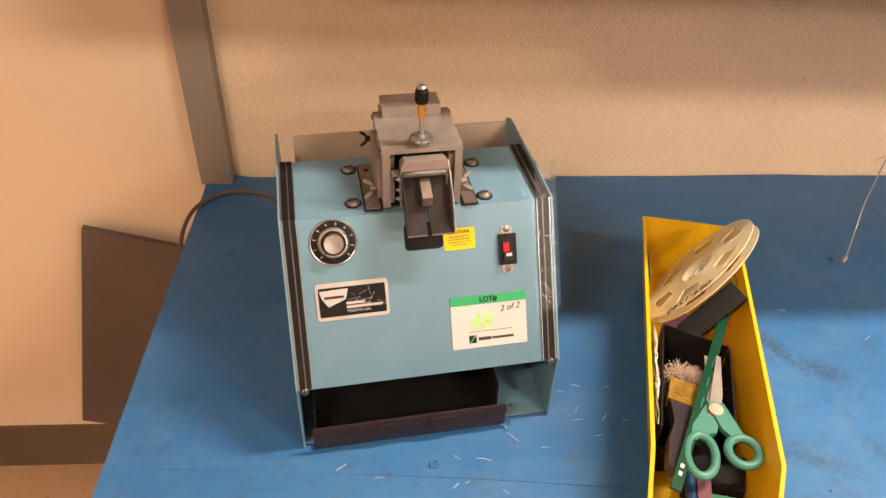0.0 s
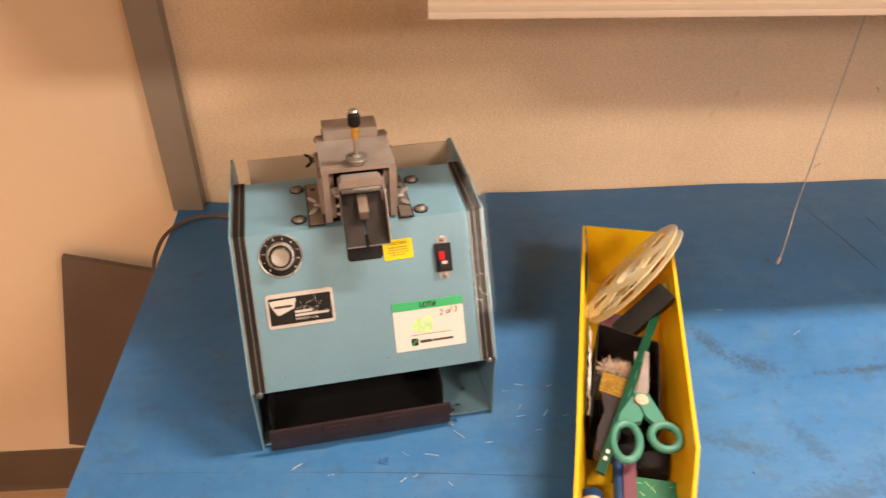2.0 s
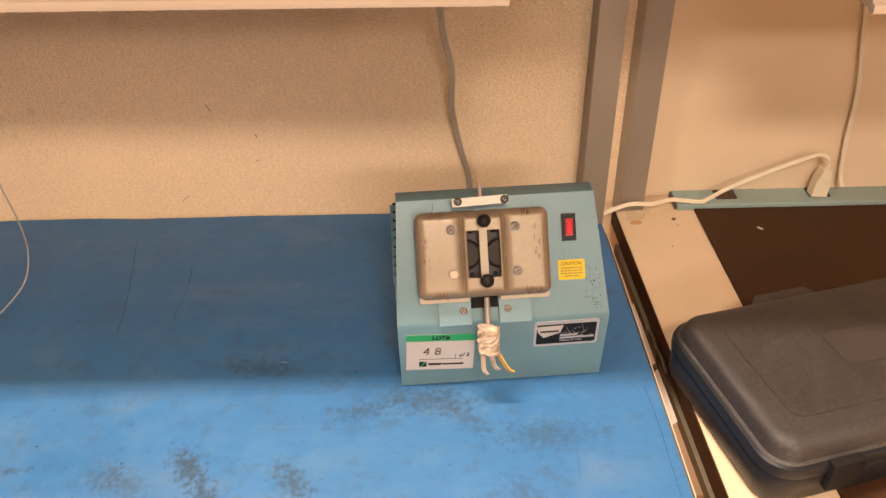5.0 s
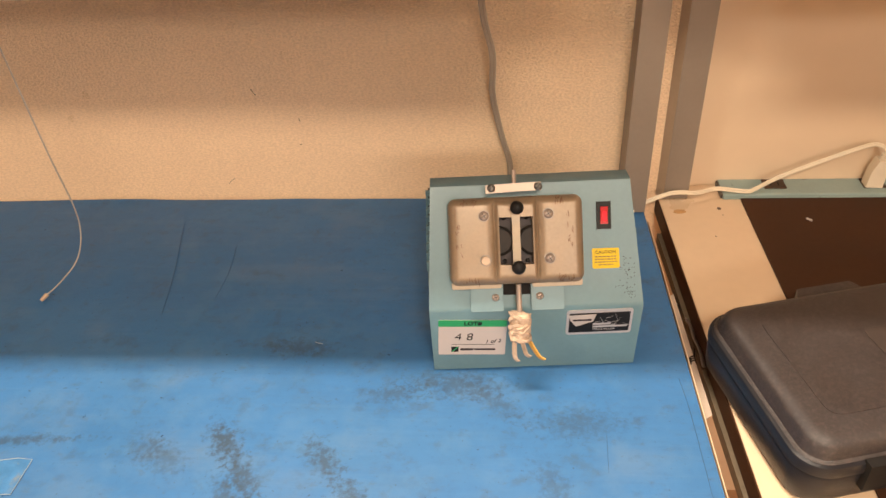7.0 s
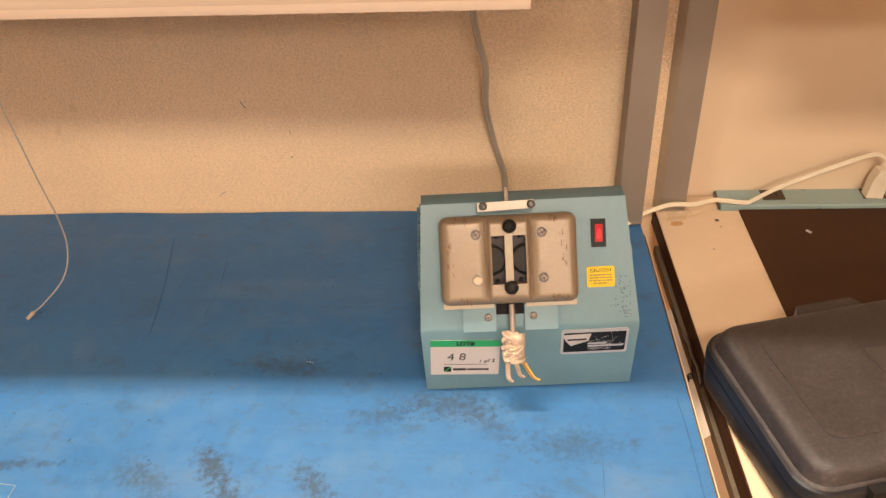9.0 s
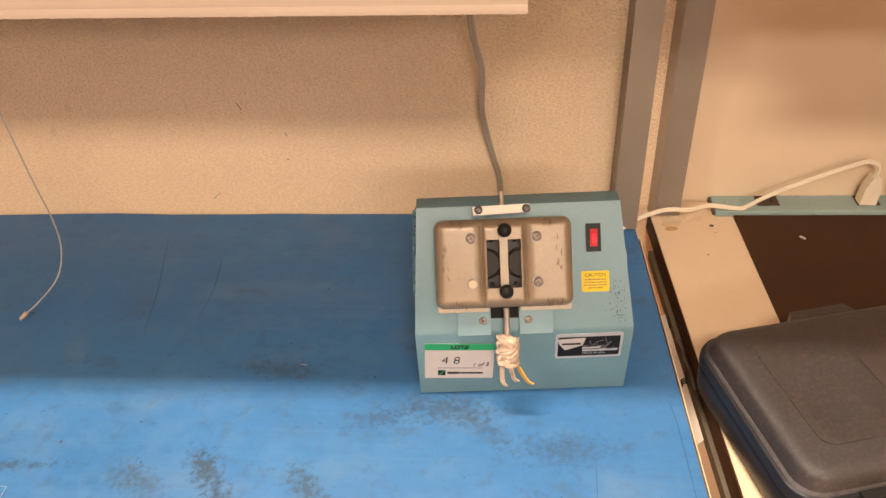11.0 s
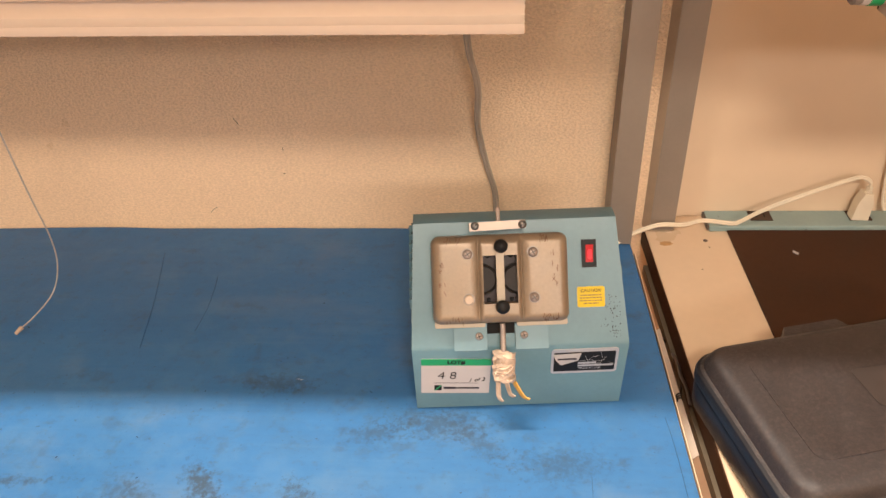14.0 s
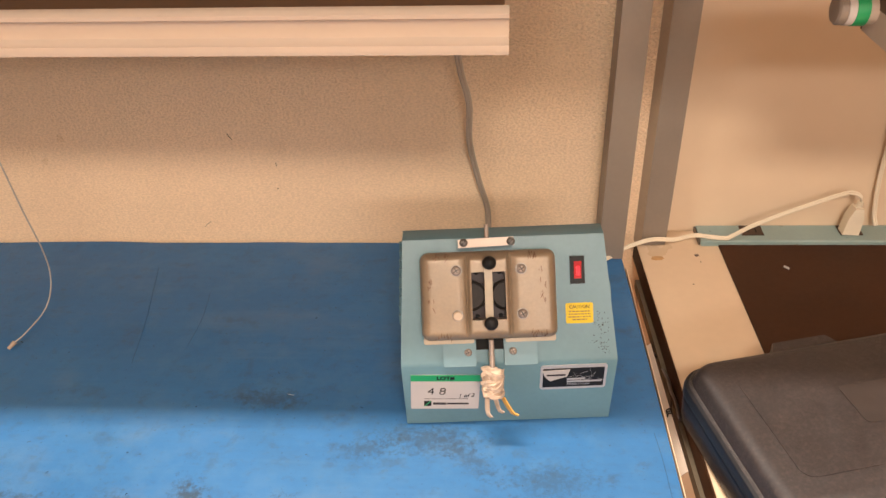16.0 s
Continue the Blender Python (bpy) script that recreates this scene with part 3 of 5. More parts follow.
# small scuffs on the plaster
rr = random.Random(41)
for x, z, ln, ang, mt in ((0.905, 1.089, 0.012, 60, M_BROWN), (0.968, 1.042, 0.005, 80, M_BROWN), (0.963, 1.000, 0.0022, 0, M_BLACK), (0.838, 0.934, 0.016, -40, M_TANBROWN)):
    bm = tube(B_(), smooth_line([(-ln / 2, 0, 0), (0, 0, rr.uniform(-0.0012, 0.0012)), (ln / 2, 0, 0)], 4), 0.0006, 6)
    solo("wall_scuff", bm, mt, "small dark scuff on the cream plaster", "scuff", pose(x, -0.0004, z, 0, ang, 0), "wall scuffs")

# ---- the lot stickers and nameplates, drawn on a face (x right, y up, z out) ----
def sticker(parent, m, number, note, w=0.086, h=0.060, green=False):
    s = part("lot_sticker", moved(prism(B_(), rounded(w, h, 0.001, 2), 0, 0.0004, "z"), m), M_WHITE, parent, "white lot sticker with a green band")
    top = h / 2
    part("green_band", moved(prism(B_(), rounded(w, 0.0105, 0.0008, 2, 0, top - 0.00525), 0.0003, 0.0007, "z"), m), M_GREENBAND, s)
    words("band_text", "LOT#", 0.0080, m @ pose(0, top - 0.0054, 0.0008), M_INK, s, weight=0.0003)
    words("lot_number", number, 0.026 if green else 0.017, m @ pose(-0.010, -0.001 if green else 0.001, 0.0006), M_GREENINK if green else M_INK, s, shear=0.1, weight=0.0007 if green else -0.0002)
    words("lot_note", note, 0.0098 if green else 0.008, m @ pose(0.024, 0.013 if green else -0.006, 0.0006, 0, 0, 6), M_INK, s, shear=0.3)
    part("rule", moved(box(B_(), -0.024, 0.026, -0.0118, -0.0113, 0.0003, 0.0006), m), M_INK, s)
    part("logo_mark", moved(box(B_(), -0.024, -0.0155, -0.0245, -0.0155, 0.0003, 0.0006), m), M_INK, s)
    bm = B_()
    prism(bm, [(-0.0238, -0.0243), (-0.0222, -0.0243), (-0.0157, -0.0157), (-0.0173, -0.0157)], 0.0006, 0.0009, "z")
    part("logo_stroke", moved(bm, m), M_GREENBAND, s)
    for x0, x1, tall in ((-0.0135, 0.0015, 0.0019), (0.0024, 0.0275, 0.0014)):
        part("logo_bar", moved(box(B_(), x0, x1, -0.0203 - tall, -0.0203 + tall, 0.0003, 0.0006), m), M_GREYPL, s)
    return s


def nameplate(parent, m, w=0.078, h=0.041):
    s = part("nameplate", moved(prism(B_(), rounded(w, h, 0.004, 4), 0, 0.0008, "z"), m), M_SILVER, parent, "scratched silver and black nameplate")
    part("black_field", moved(prism(B_(), rounded(w * 0.92, h * 0.78, 0.001, 2, 0.0, -0.0005), 0.0007, 0.0011, "z"), m), M_BLACK, s)
    bm = prism(B_(), [(-0.035, 0.0125), (-0.004, 0.0135), (-0.007, 0.002), (-0.026, -0.0055), (-0.0325, 0.004)], 0.0012, 0.0016, "z")
    part("emblem", moved(bm, m), M_EMBLEM, s)
    part("emblem_bar", moved(box(B_(), -0.030, -0.009, 0.0035, 0.0062, 0.0015, 0.0018), m), M_GREYPL, s)
    part("text_bar", moved(box(B_(), -0.007, 0.013, -0.0044, -0.0016, 0.0010, 0.0013), m), M_SILVER, s)
    part("text_bar", moved(box(B_(), -0.007, 0.032, -0.0086, -0.0058, 0.0010, 0.0013), m), M_SILVER, s)
    words("made_in", "MADE IN USA", 0.0042, m @ pose(0.006, -0.0118, 0.0012), M_SILVER, s, 0.0001)
    rr = random.Random(7)
    bm = B_()
    for i in range(11):
        x, y, a, d = rr.uniform(-0.004, 0.032), rr.uniform(-0.006, 0.010), rr.uniform(0, 180), rr.uniform(0.003, 0.010)
        moved_b = box(bmesh.new(), -d, d, -0.00012, 0.00012, 0.0010, 0.0013)
        moved_b.transform(pose(x, y, 0, 0, 0, a))
        me = bpy.data.meshes.new("t")
        moved_b.to_mesh(me)
        bm.from_mesh(me)
        bpy.data.meshes.remove(me)
        moved_b.free()
    part("scratches", moved(bm, m), M_SILVER, s)
    return s


def caution(parent, m, w=0.035, h=0.024):
    s = part("caution_sticker", moved(prism(B_(), rounded(w, h, 0.002, 3), 0, 0.0004, "z"), m), M_YLABEL, parent, "yellow caution sticker")
    words("heading", "CAUTION", 0.0050, m @ pose(0, h / 2 - 0.0046, 0.0005), M_INK, s)
    rr = random.Random(13)
    for k, d in enumerate((0.0115, 0.0120, 0.0122, 0.0080)):
        y, x = h / 2 - 0.0094 - 0.0030 * k, -d
        while x < d - 0.0008:
            e = min(d, x + rr.uniform(0.0016, 0.0046))
            part("word_bar", moved(box(B_(), x, e, y - 0.00062, y + 0.00062, 0.0004, 0.00055), m), M_FADEDINK, s)
            x = e + 0.0009
    return s


def screw(parent, m, r, name="screw", material=None, cross=False):
    """A domed screw head standing out along z."""
    s = part(name, moved(lathe(B_(), [(r, 0), (r, 0.15 * r), (0.85 * r, 0.4 * r), (0.5 * r, 0.58 * r), (0.01 * r, 0.62 * r)], None, 18), m), material or M_CHROME, parent)
    bm = box(B_(), -0.62 * r, 0.62 * r, -0.09 * r, 0.09 * r, 0.45 * r, 0.66 * r)
    if cross:
        box(bm, -0.09 * r, 0.09 * r, -0.62 * r, 0.62 * r, 0.45 * r, 0.665 * r)
    part("slot", moved(bm, m), M_BLACK, s)
    return s


# ---- lead cutter with slanted hood ----
A = thing("lead_cutter", "light blue lead-cutting machine with steel cutting head and open tray", "cutting machine", pose(-0.001, -0.568, DESK + 0.0015, 0, 0, 8.2))
SV, SZ = 0.088, 0.162
SA = math.degrees(math.atan2(SZ, SV))
FACE = pose(0, 0, 0.1, SA, 0, 0)


def on_face(x, s, turn=0.0, h=0.0):
    return FACE @ pose(x, s, h, 0, 0, turn)


def offset_profile(d):
    """The hood's side line, d outside its surface."""
    n = Vector((-SZ, SV)).normalized()
    return [(0 + n[0] * d, 0.1 + n[1] * d), (SV + n[0] * d * 0.6, 0.262 + d), (0.205, 0.262 + d)]


# folded hood: front face, top, front lip
o, i_ = offset_profile(0.0), offset_profile(-0.002)
bm = prism(B_(), [(0.014, 0.096), (0.0, 0.098)] + o + [(0.208, 0.20), (0.206, 0.20), (0.2035, 0.2595)] + i_[::-1][1:] + [(0.014, 0.098)], -0.140, 0.140)
bev(bm, 0.0016, 3, 25)
hood = part("hood", bm, M_A, A, "light blue folded hood with handling marks")
# side panels
for sx in (-1, 1):
    up = offset_profile(0.005)
    prof = [(0.0, 0.0), (-0.003, 0.10)] + up[:2] + [(0.19, 0.268), (0.262, 0.268), (0.276, 0.262), (0.284, 0.25), (0.31, 0.10), (0.31, 0.0)]
    bm = prism(B_(), prof, sx * 0.1462, sx * 0.1485)
    part("side_panel", bev(bm, 0.0007), M_A, A)
    for w0, w1, dz, m_ in ((0.1304, 0.1312, 0.0022, M_CHROME), (0.1314, 0.1366, 0.0018, M_BLACK), (0.1368, 0.1377, 0.0024, M_DULL), (0.1379, 0.1443, 0.0018, M_BLACK), (0.1445, 0.1458, 0.0030, M_CHROME)):
        a_, b_ = offset_profile(0.0003), offset_profile(dz)
        bm = prism(B_(), a_ + b_[::-1], sx * w0, sx * w1)
        bev(bm, 0.0006, 2)
        part("trim_strip", bm, m_, A, "black strip" if m_ is M_BLACK else "dull chrome strip")
    screw(A, on_face(sx * 0.139, -0.002, 20, 0.003), 0.0044, material=M_DKSTEEL, cross=True)
# base, back and inner floor
bm = box(B_(), -0.146, 0.146, 0.004, 0.31, 0.0015, 0.0035)
part("base_plate", bm, M_A, A)
bm = box(B_(), -0.146, 0.146, 0.300, 0.302, 0.004, 0.20)
part("back_plate", bm, M_A, A)
bm = prism(B_(), [(0.255, 0.10), (0.258, 0.10), (0.268, 0.262), (0.265, 0.262)], -0.128, 0.143)
part("chute_panel", bev(bm, 0.0008), M_CREAMPL, A, "cream plastic panel behind the head")
bm = box(B_(), -0.146, 0.146, 0.20, 0.202, 0.004, 0.199)
part("inner_wall", bm, M_A, A)
for u, v in ((0.118, 0.045), (0.105, 0.018)):
    screw(A, pose(u, v, 0.0035), 0.003, material=M_DULL)
# waste tray, pulled out a little
tray = B_()
prism(tray, [(-0.006, 0.002), (-0.010, 0.008), (-0.012, 0.036), (-0.0108, 0.0415), (-0.0078, 0.0418), (-0.0068, 0.0370), (-0.0060, 0.0075), (0.0040, 0.0060), (0.0040, 0.0020)], -0.136, 0.089)
bev(tray, 0.0008, 2)
tr = part("tray", tray, M_TRAY, A, "dark plastic waste tray pulled partly out")
# Inner tray faces: the shade under the hood is put into their colour.
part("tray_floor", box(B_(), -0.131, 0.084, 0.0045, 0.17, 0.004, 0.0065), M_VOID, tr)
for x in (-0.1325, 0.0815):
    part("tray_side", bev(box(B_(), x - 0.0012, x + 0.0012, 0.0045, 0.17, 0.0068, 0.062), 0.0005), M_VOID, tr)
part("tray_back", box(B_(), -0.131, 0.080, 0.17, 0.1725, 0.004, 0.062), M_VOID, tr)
for x in (-0.058, 0.012):
    bm = prism(B_(), rounded(0.030, 0.013, 0.004, 4, x, 0.0310), -0.0136, -0.0105, "y")
    part("finger_notch", bev(bm, 0.0012), M_TRAY, tr)
# dial
d = part("dial", moved(lathe(B_(), [(0.0235, 0), (0.0235, 0.001), (0.0225, 0.0014), (0.017, 0.0014)], None, 48), on_face(-0.094, 0.158)), M_BLACK, A, "black speed dial ring")
part("bezel_ring", moved(lathe(B_(), [(0.0253, 0.0), (0.0253, 0.0012), (0.0246, 0.0019), (0.0236, 0.0015), (0.0236, 0.0)], None, 56), on_face(-0.094, 0.158)), M_ALU, d, "thin bright bezel ring")
part("knob_collar", moved(lathe(B_(), [(0.0132, 0.0052), (0.0132, 0.0072), (0.0122, 0.0080), (0.0109, 0.0080)], None, 44), on_face(-0.094, 0.158)), M_BLACK, d, "black collar round the knob")
part("dial_skirt", moved(lathe(B_(), [(0.0168, 0.001), (0.0165, 0.004), (0.0150, 0.0055), (0.0115, 0.006)], None, 48), on_face(-0.094, 0.158)), M_ALU, d)
part("dial_knob", moved(lathe(B_(), [(0.0108, 0.0055), (0.0108, 0.014), (0.0098, 0.0155), (0.004, 0.0148), (0.0002, 0.0146)], None, 40), on_face(-0.094, 0.158)), M_ALU, d, "turned aluminium knob")
for k in range(10):
    a = radians(228 - 30 * k)
    words("numeral", str(k), 0.0042, on_face(-0.094, 0.158) @ pose(0.0201 * math.cos(a), 0.0201 * math.sin(a), 0.0016, 0, 0, math.degrees(a) - 90), M_WHITE, d, 0.0001)
part("pointer", moved(box(B_(), -0.0005, 0.0005, 0.0115, 0.0165, 0.0058, 0.0066), on_face(-0.094, 0.158, 140)), M_INK, d)
# slot below the chute: a flat plate, its inner shade given by near-black colour
bm = prism(B_(), rounded(0.042, 0.030, 0.005, 4), -0.0005, 0.0006, "z")
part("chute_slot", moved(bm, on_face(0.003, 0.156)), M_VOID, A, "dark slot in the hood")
caution(A, on_face(0.042, 0.149, 1.5, 0.0004))
# rocker switch
s = part("switch_plate", moved(prism(B_(), rounded(0.0125, 0.053, 0.004, 4), 0, 0.0008, "z"), on_face(0.095, 0.133)), M_STEEL, A)
part("switch_body", bev(moved(box(B_(), -0.0095, 0.0095, -0.0170, 0.0170, 0.0006, 0.005), on_face(0.095, 0.133)), 0.001), M_BLACK, s, "black rocker housing")
bm = prism(B_(), [(-0.012, 0.004), (0.012, 0.004), (0.012, 0.0055), (0.0, 0.0065), (-0.012, 0.0105)], -0.0055, 0.0055)
part("rocker", bev(moved(bm, on_face(0.0945, 0.133)), 0.0006), M_BLACK, s)
part("lens", bev(moved(box(B_(), -0.0044, 0.0024, -0.0030, 0.0080, 0.0050, 0.0072), on_face(0.0935, 0.133)), 0.0008), M_RED, s, "glowing red switch lens")
# Pinkish highlight on the rocker, added as a small glowing plate.
part("lens_glare", bev(moved(box(B_(), -0.0016, 0.0046, -0.0105, -0.0036, 0.0058, 0.0088), on_face(0.0935, 0.133)), 0.0008), M_PINKGLOW, s, "pale pink highlight on the lower end of the rocker")
for q in (0.1555, 0.1105):
    screw(s, on_face(0.095, q, 40, 0.0008), 0.0036, cross=True)
nameplate(A, on_face(-0.079, 0.094, 0.5, 0.0003))
sticker(A, on_face(0.070, 0.054, 0.0, 0.0004), "48", "2 of 2", green=True)

# cutting head
TOP = 0.262
HT = 0.336
head = part("head_base", bev(box(B_(), -0.055, 0.064, 0.098, 0.186, TOP + 0.0005, TOP + 0.0022), 0.0006), M_DKSTEEL, A, "oily dark steel base plate")
for x0, x1, y0, y1 in ((-0.0575, -0.0385, 0.090, 0.182), (0.0480, 0.0655, 0.086, 0.166)):
    part("base_gasket", box(B_(), x0, x1, y0, y1, TOP + 0.0023, TOP + 0.0030), M_BLACK, head, "black gasket")
    pl_ = part("slide_plate", bev(box(B_(), x0 + 0.0016, x1 - 0.0016, y0 + 0.0016, y1 - 0.0016, TOP + 0.0031, TOP + 0.0046), 0.0004), M_PLATE, head, "tan steel slide plate")
    part("plate_hole", cyl(B_(), ((x0 + x1) / 2, y1 - 0.014, TOP + 0.0040), ((x0 + x1) / 2, y1 - 0.014, TOP + 0.0049), 0.0030, seg=14), M_BLACK, pl_)
for sx, x0, x1 in ((-1, -0.0375, -0.0295), (1, 0.0385, 0.0460)):
    bm = box(B_(), x0, x1, 0.092, 0.176, TOP + 0.0036, HT - 0.0052)
    part("cheek", bev(bm, 0.0008), M_STEEL, head, "brushed steel cheek plate")
    xo = x0 - 0.0042 if sx < 0 else x1
    part("outer_cheek", bev(box(B_(), xo + 0.0003, xo + 0.0039, 0.110, 0.172, TOP + 0.0047, HT - 0.020), 0.0005), M_STEEL, head)
    for v_, z_ in ((0.100, HT - 0.003), (0.136, HT - 0.003), (0.170, HT - 0.003)):
        x = x0 - 0.0002 if sx < 0 else x1 + 0.0002
        screw(head, pose(x, v_, z_, 0, 90 * sx, 0), 0.0032, material=M_DKSTEEL)
    # inner guide strip with its screws
    xi = x1 + 0.0002 if sx < 0 else x0 - 0.0052
    gs = part("guide_strip", bev(box(B_(), xi, xi + 0.005, 0.100, 0.150, TOP + 0.004, HT - 0.0065), 0.0005), M_STEEL, head)
    for z_ in (HT - 0.012, HT - 0.034):
        screw(gs, pose(xi + 0.0025, 0.0998, z_, 90, 0, 30), 0.0024, material=M_DKSTEEL)
part("head_top", bev(box(B_(), -0.0378, 0.0463, 0.0915, 0.176, HT - 0.005, HT), 0.0008), M_STEEL, head, "brushed steel top plate")
part("front_bar", bev(box(B_(), -0.024, 0.033, 0.108, 0.114, HT - 0.014, HT - 0.0055), 0.0006), M_STEEL, head)
part("head_back", box(B_(), -0.0292, 0.0382, 0.160, 0.170, TOP + 0.0036, HT - 0.0055), M_BLACK, head)
part("top_block", bev(box(B_(), -0.0285, 0.0355, 0.160, 0.190, HT + 0.0002, HT + 0.0125), 0.0008), M_STEEL, head, "steel block on the head")
part("rear_block", bev(box(B_(), -0.030, 0.036, 0.1762, 0.192, 0.290, HT), 0.0008), M_STEEL, head)
# adjusting screw
RX, RY = 0.004, 0.100
rod = part("adjusting_screw", cyl(B_(), (RX, RY, HT), (RX, RY, 0.384), 0.0026, seg=16), M_CHROME, head)
part("collar", moved(lathe(B_(), [(0.0072, 0), (0.0076, 0.0006), (0.0076, 0.0048), (0.0066, 0.0052)], None, 6), pose(RX, RY, HT)), M_STEEL, rod)
part("flange_nut", moved(lathe(B_(), [(0.0080, 0.0050), (0.0120, 0.0062), (0.0125, 0.0078), (0.0115, 0.0094), (0.0060, 0.0104), (0.0046, 0.0128), (0.001, 0.0128)]), pose(RX, RY, HT)), M_DULL, rod)
part("brass_nut", cyl(B_(), (RX, RY, 0.3675), (RX, RY, 0.383), 0.0042, 0.0050, 10), M_BRASS, rod)
lk = part("knob", lathe(B_(), [(0.0052, 0.0), (0.0063, 0.001), (0.0063, 0.0135), (0.0056, 0.0142), (0.0056, 0.0160), (0.0020, 0.0165)], pose(RX, RY, 0.3825), 22), M_BLACK, rod, "black knurled knob")
part("knob_cap", moved(lathe(B_(), [(0.0052, 0), (0.0052, 0.0012), (0.0036, 0.0026), (0.0003, 0.0028)]), pose(RX, RY, 0.3992)), M_CHROME, rod)
for k in range(18):
    a = 2 * math.pi * k / 18
    cx_, cy_ = RX + 0.0063 * math.cos(a), RY + 0.0063 * math.sin(a)
    part("knurl", cyl(B_(), (cx_, cy_, 0.3845), (cx_, cy_, 0.3955), 0.0006, seg=6), M_BLACK, lk)
# feed chute: slim inverted U, spring under its bar, two folded leaves, centre bar
YX0, YX1, YZ = -0.0205, 0.0285, 0.3285
yoke = B_()
prof = [(YX0, 0.272), (YX0, YZ - 0.004), (YX0 + 0.004, YZ), (YX1 - 0.004, YZ), (YX1, YZ - 0.004), (YX1, 0.272), (YX1 - 0.0014, 0.272), (YX1 - 0.0014, YZ - 0.0050), (YX1 - 0.0046, YZ - 0.0014), (YX0 + 0.0046, YZ - 0.0014), (YX0 + 0.0014, YZ - 0.0050), (YX0 + 0.0014, 0.272)]
prism(yoke, prof, 0.079, 0.0905, "y")
yk = part("feed_yoke", bev(yoke, 0.0004), M_STEEL, head, "slim steel yoke over the feed chute")
prof = [(YX0 + 0.0002, YZ - 0.0105), (YX0 + 0.0002, YZ - 0.004), (YX0 + 0.004, YZ - 0.0003), (YX1 - 0.004, YZ - 0.0003), (YX1 - 0.0002, YZ - 0.004), (YX1 - 0.0002, YZ - 0.0105)]
part("yoke_front", bev(prism(B_(), prof, 0.0776, 0.0789, "y"), 0.0004), M_STEEL, yk)
sp = []
for k in range(22 * 10 + 1):
    a = 2 * math.pi * k / 10
    sp.append((YX0 + 0.0022 + (YX1 - YX0 - 0.0044) * k / 220, 0.0790 + 0.0032 * math.cos(a), YZ - 0.0150 + 0.0032 * math.sin(a)))
part("spring", tube(B_(), sp, 0.00055, 5), M_CHROME, yk, "small coil spring")
part("spring_core", cyl(B_(), (YX0 + 0.001, 0.079, YZ - 0.0150), (YX1 - 0.001, 0.079, YZ - 0.0150), 0.0016, seg=10), M_BLACK, yk)
for x0, x1, lip in ((-0.0185, 0.0040, -1), (0.0052, 0.0300, 1)):
    prof = [(0.098, 0.316), (0.075, 0.290), (0.056, 0.2685), (0.046, 0.2600), (0.0445, 0.2610), (0.055, 0.2700), (0.0738, 0.2914), (0.0965, 0.3172)]
    bm = prism(B_(), prof, x0, x1)
    for v in bm.verts:
        if (v.co.x - (x0 + x1) / 2) * lip < 0:
            v.co.x += lip * 0.0017 * max(0.0, min(1.0, (0.078 - v.co.y) / 0.032))
    leaf = part("feed_leaf", bev(bm, 0.0004), M_LEAF, yk, "worn dark steel feed leaf")
    inner = ((x1 if lip < 0 else x0) + lip * 0.0017)
    part("leaf_edge", box(B_(), min(x0, inner) if lip < 0 else inner, inner if lip < 0 else x1, 0.0438, 0.0447, 0.2596, 0.2610), M_CHROME, leaf, "bright worn lower edge")
    xe = x0 if lip < 0 else x1
    prof = [(0.098, 0.316), (0.075, 0.290), (0.056, 0.2685), (0.046, 0.2600), (0.0435, 0.2640), (0.047, 0.277), (0.058, 0.2955), (0.074, 0.311), (0.090, 0.322)]
    xs = xe - 0.0011 if lip < 0 else xe + 0.0001
    part("leaf_side", prism(B_(), prof, xs, xs + 0.0010), M_STEEL if lip > 0 else M_LEAF, leaf, "upturned leaf side")
part("feed_bar", bev(prism(B_(), [(0.080, 0.307), (0.061, 0.2975), (0.0595, 0.296), (0.0605, 0.286), (0.0640, 0.2855), (0.082, 0.296)], -0.001, 0.0095), 0.0005), M_FEEDBAR, yk)
for x, sx in ((YX0 - 0.0003, -1), (YX1 + 0.0003, 1)):
    for z in (0.282, 0.293, 0.306):
        pn = part("pin", cyl(B_(), (x, 0.084, z), (x + sx * 0.0020, 0.084, z), 0.0030, seg=12), M_CHROME, yk)
        part("pin_end", cyl(B_(), (x + sx * 0.0020, 0.084, z), (x + sx * 0.0042, 0.084, z), 0.0016, seg=10), M_CHROME, pn)
part("pivot_bolt", cyl(B_(), (YX0 - 0.0075, 0.0955, 0.306), (YX0 - 0.0004, 0.0955, 0.306), 0.0042, seg=6), M_CHROME, yk)
# wing nuts
for x, y, z, mt, ry, ang in ((-0.0420, 0.115, TOP + 0.0150, M_DULL, -90, 25), (0.0503, 0.115, TOP + 0.0150, M_DULL, 90, -30), (-0.0422, 0.168, 0.308, M_BLACK, -90, 20)):
    bm = cyl(B_(), (0, 0, 0), (0, 0, 0.007), 0.0042, 0.0034, 12)
    for sx in (-1, 1):
        prism(bm, [(sx * 0.0028, 0.002), (sx * 0.0085, 0.007), (sx * 0.0110, 0.0125), (sx * 0.0092, 0.0142), (sx * 0.0066, 0.0125), (sx * 0.003, 0.007)], -0.0009, 0.0009, "y")
    bev(bm, 0.0005)
    if mt is M_BLACK:
        bm.transform(Matrix.Scale(0.80, 4))
    m = pose(x, y, z, 0, ry, 0) @ pose(0, 0, 0, 0, 0, ang)
    part("wing_nut", moved(bm, m), mt, head, "black wing nut" if mt is M_BLACK else "bright wing nut")
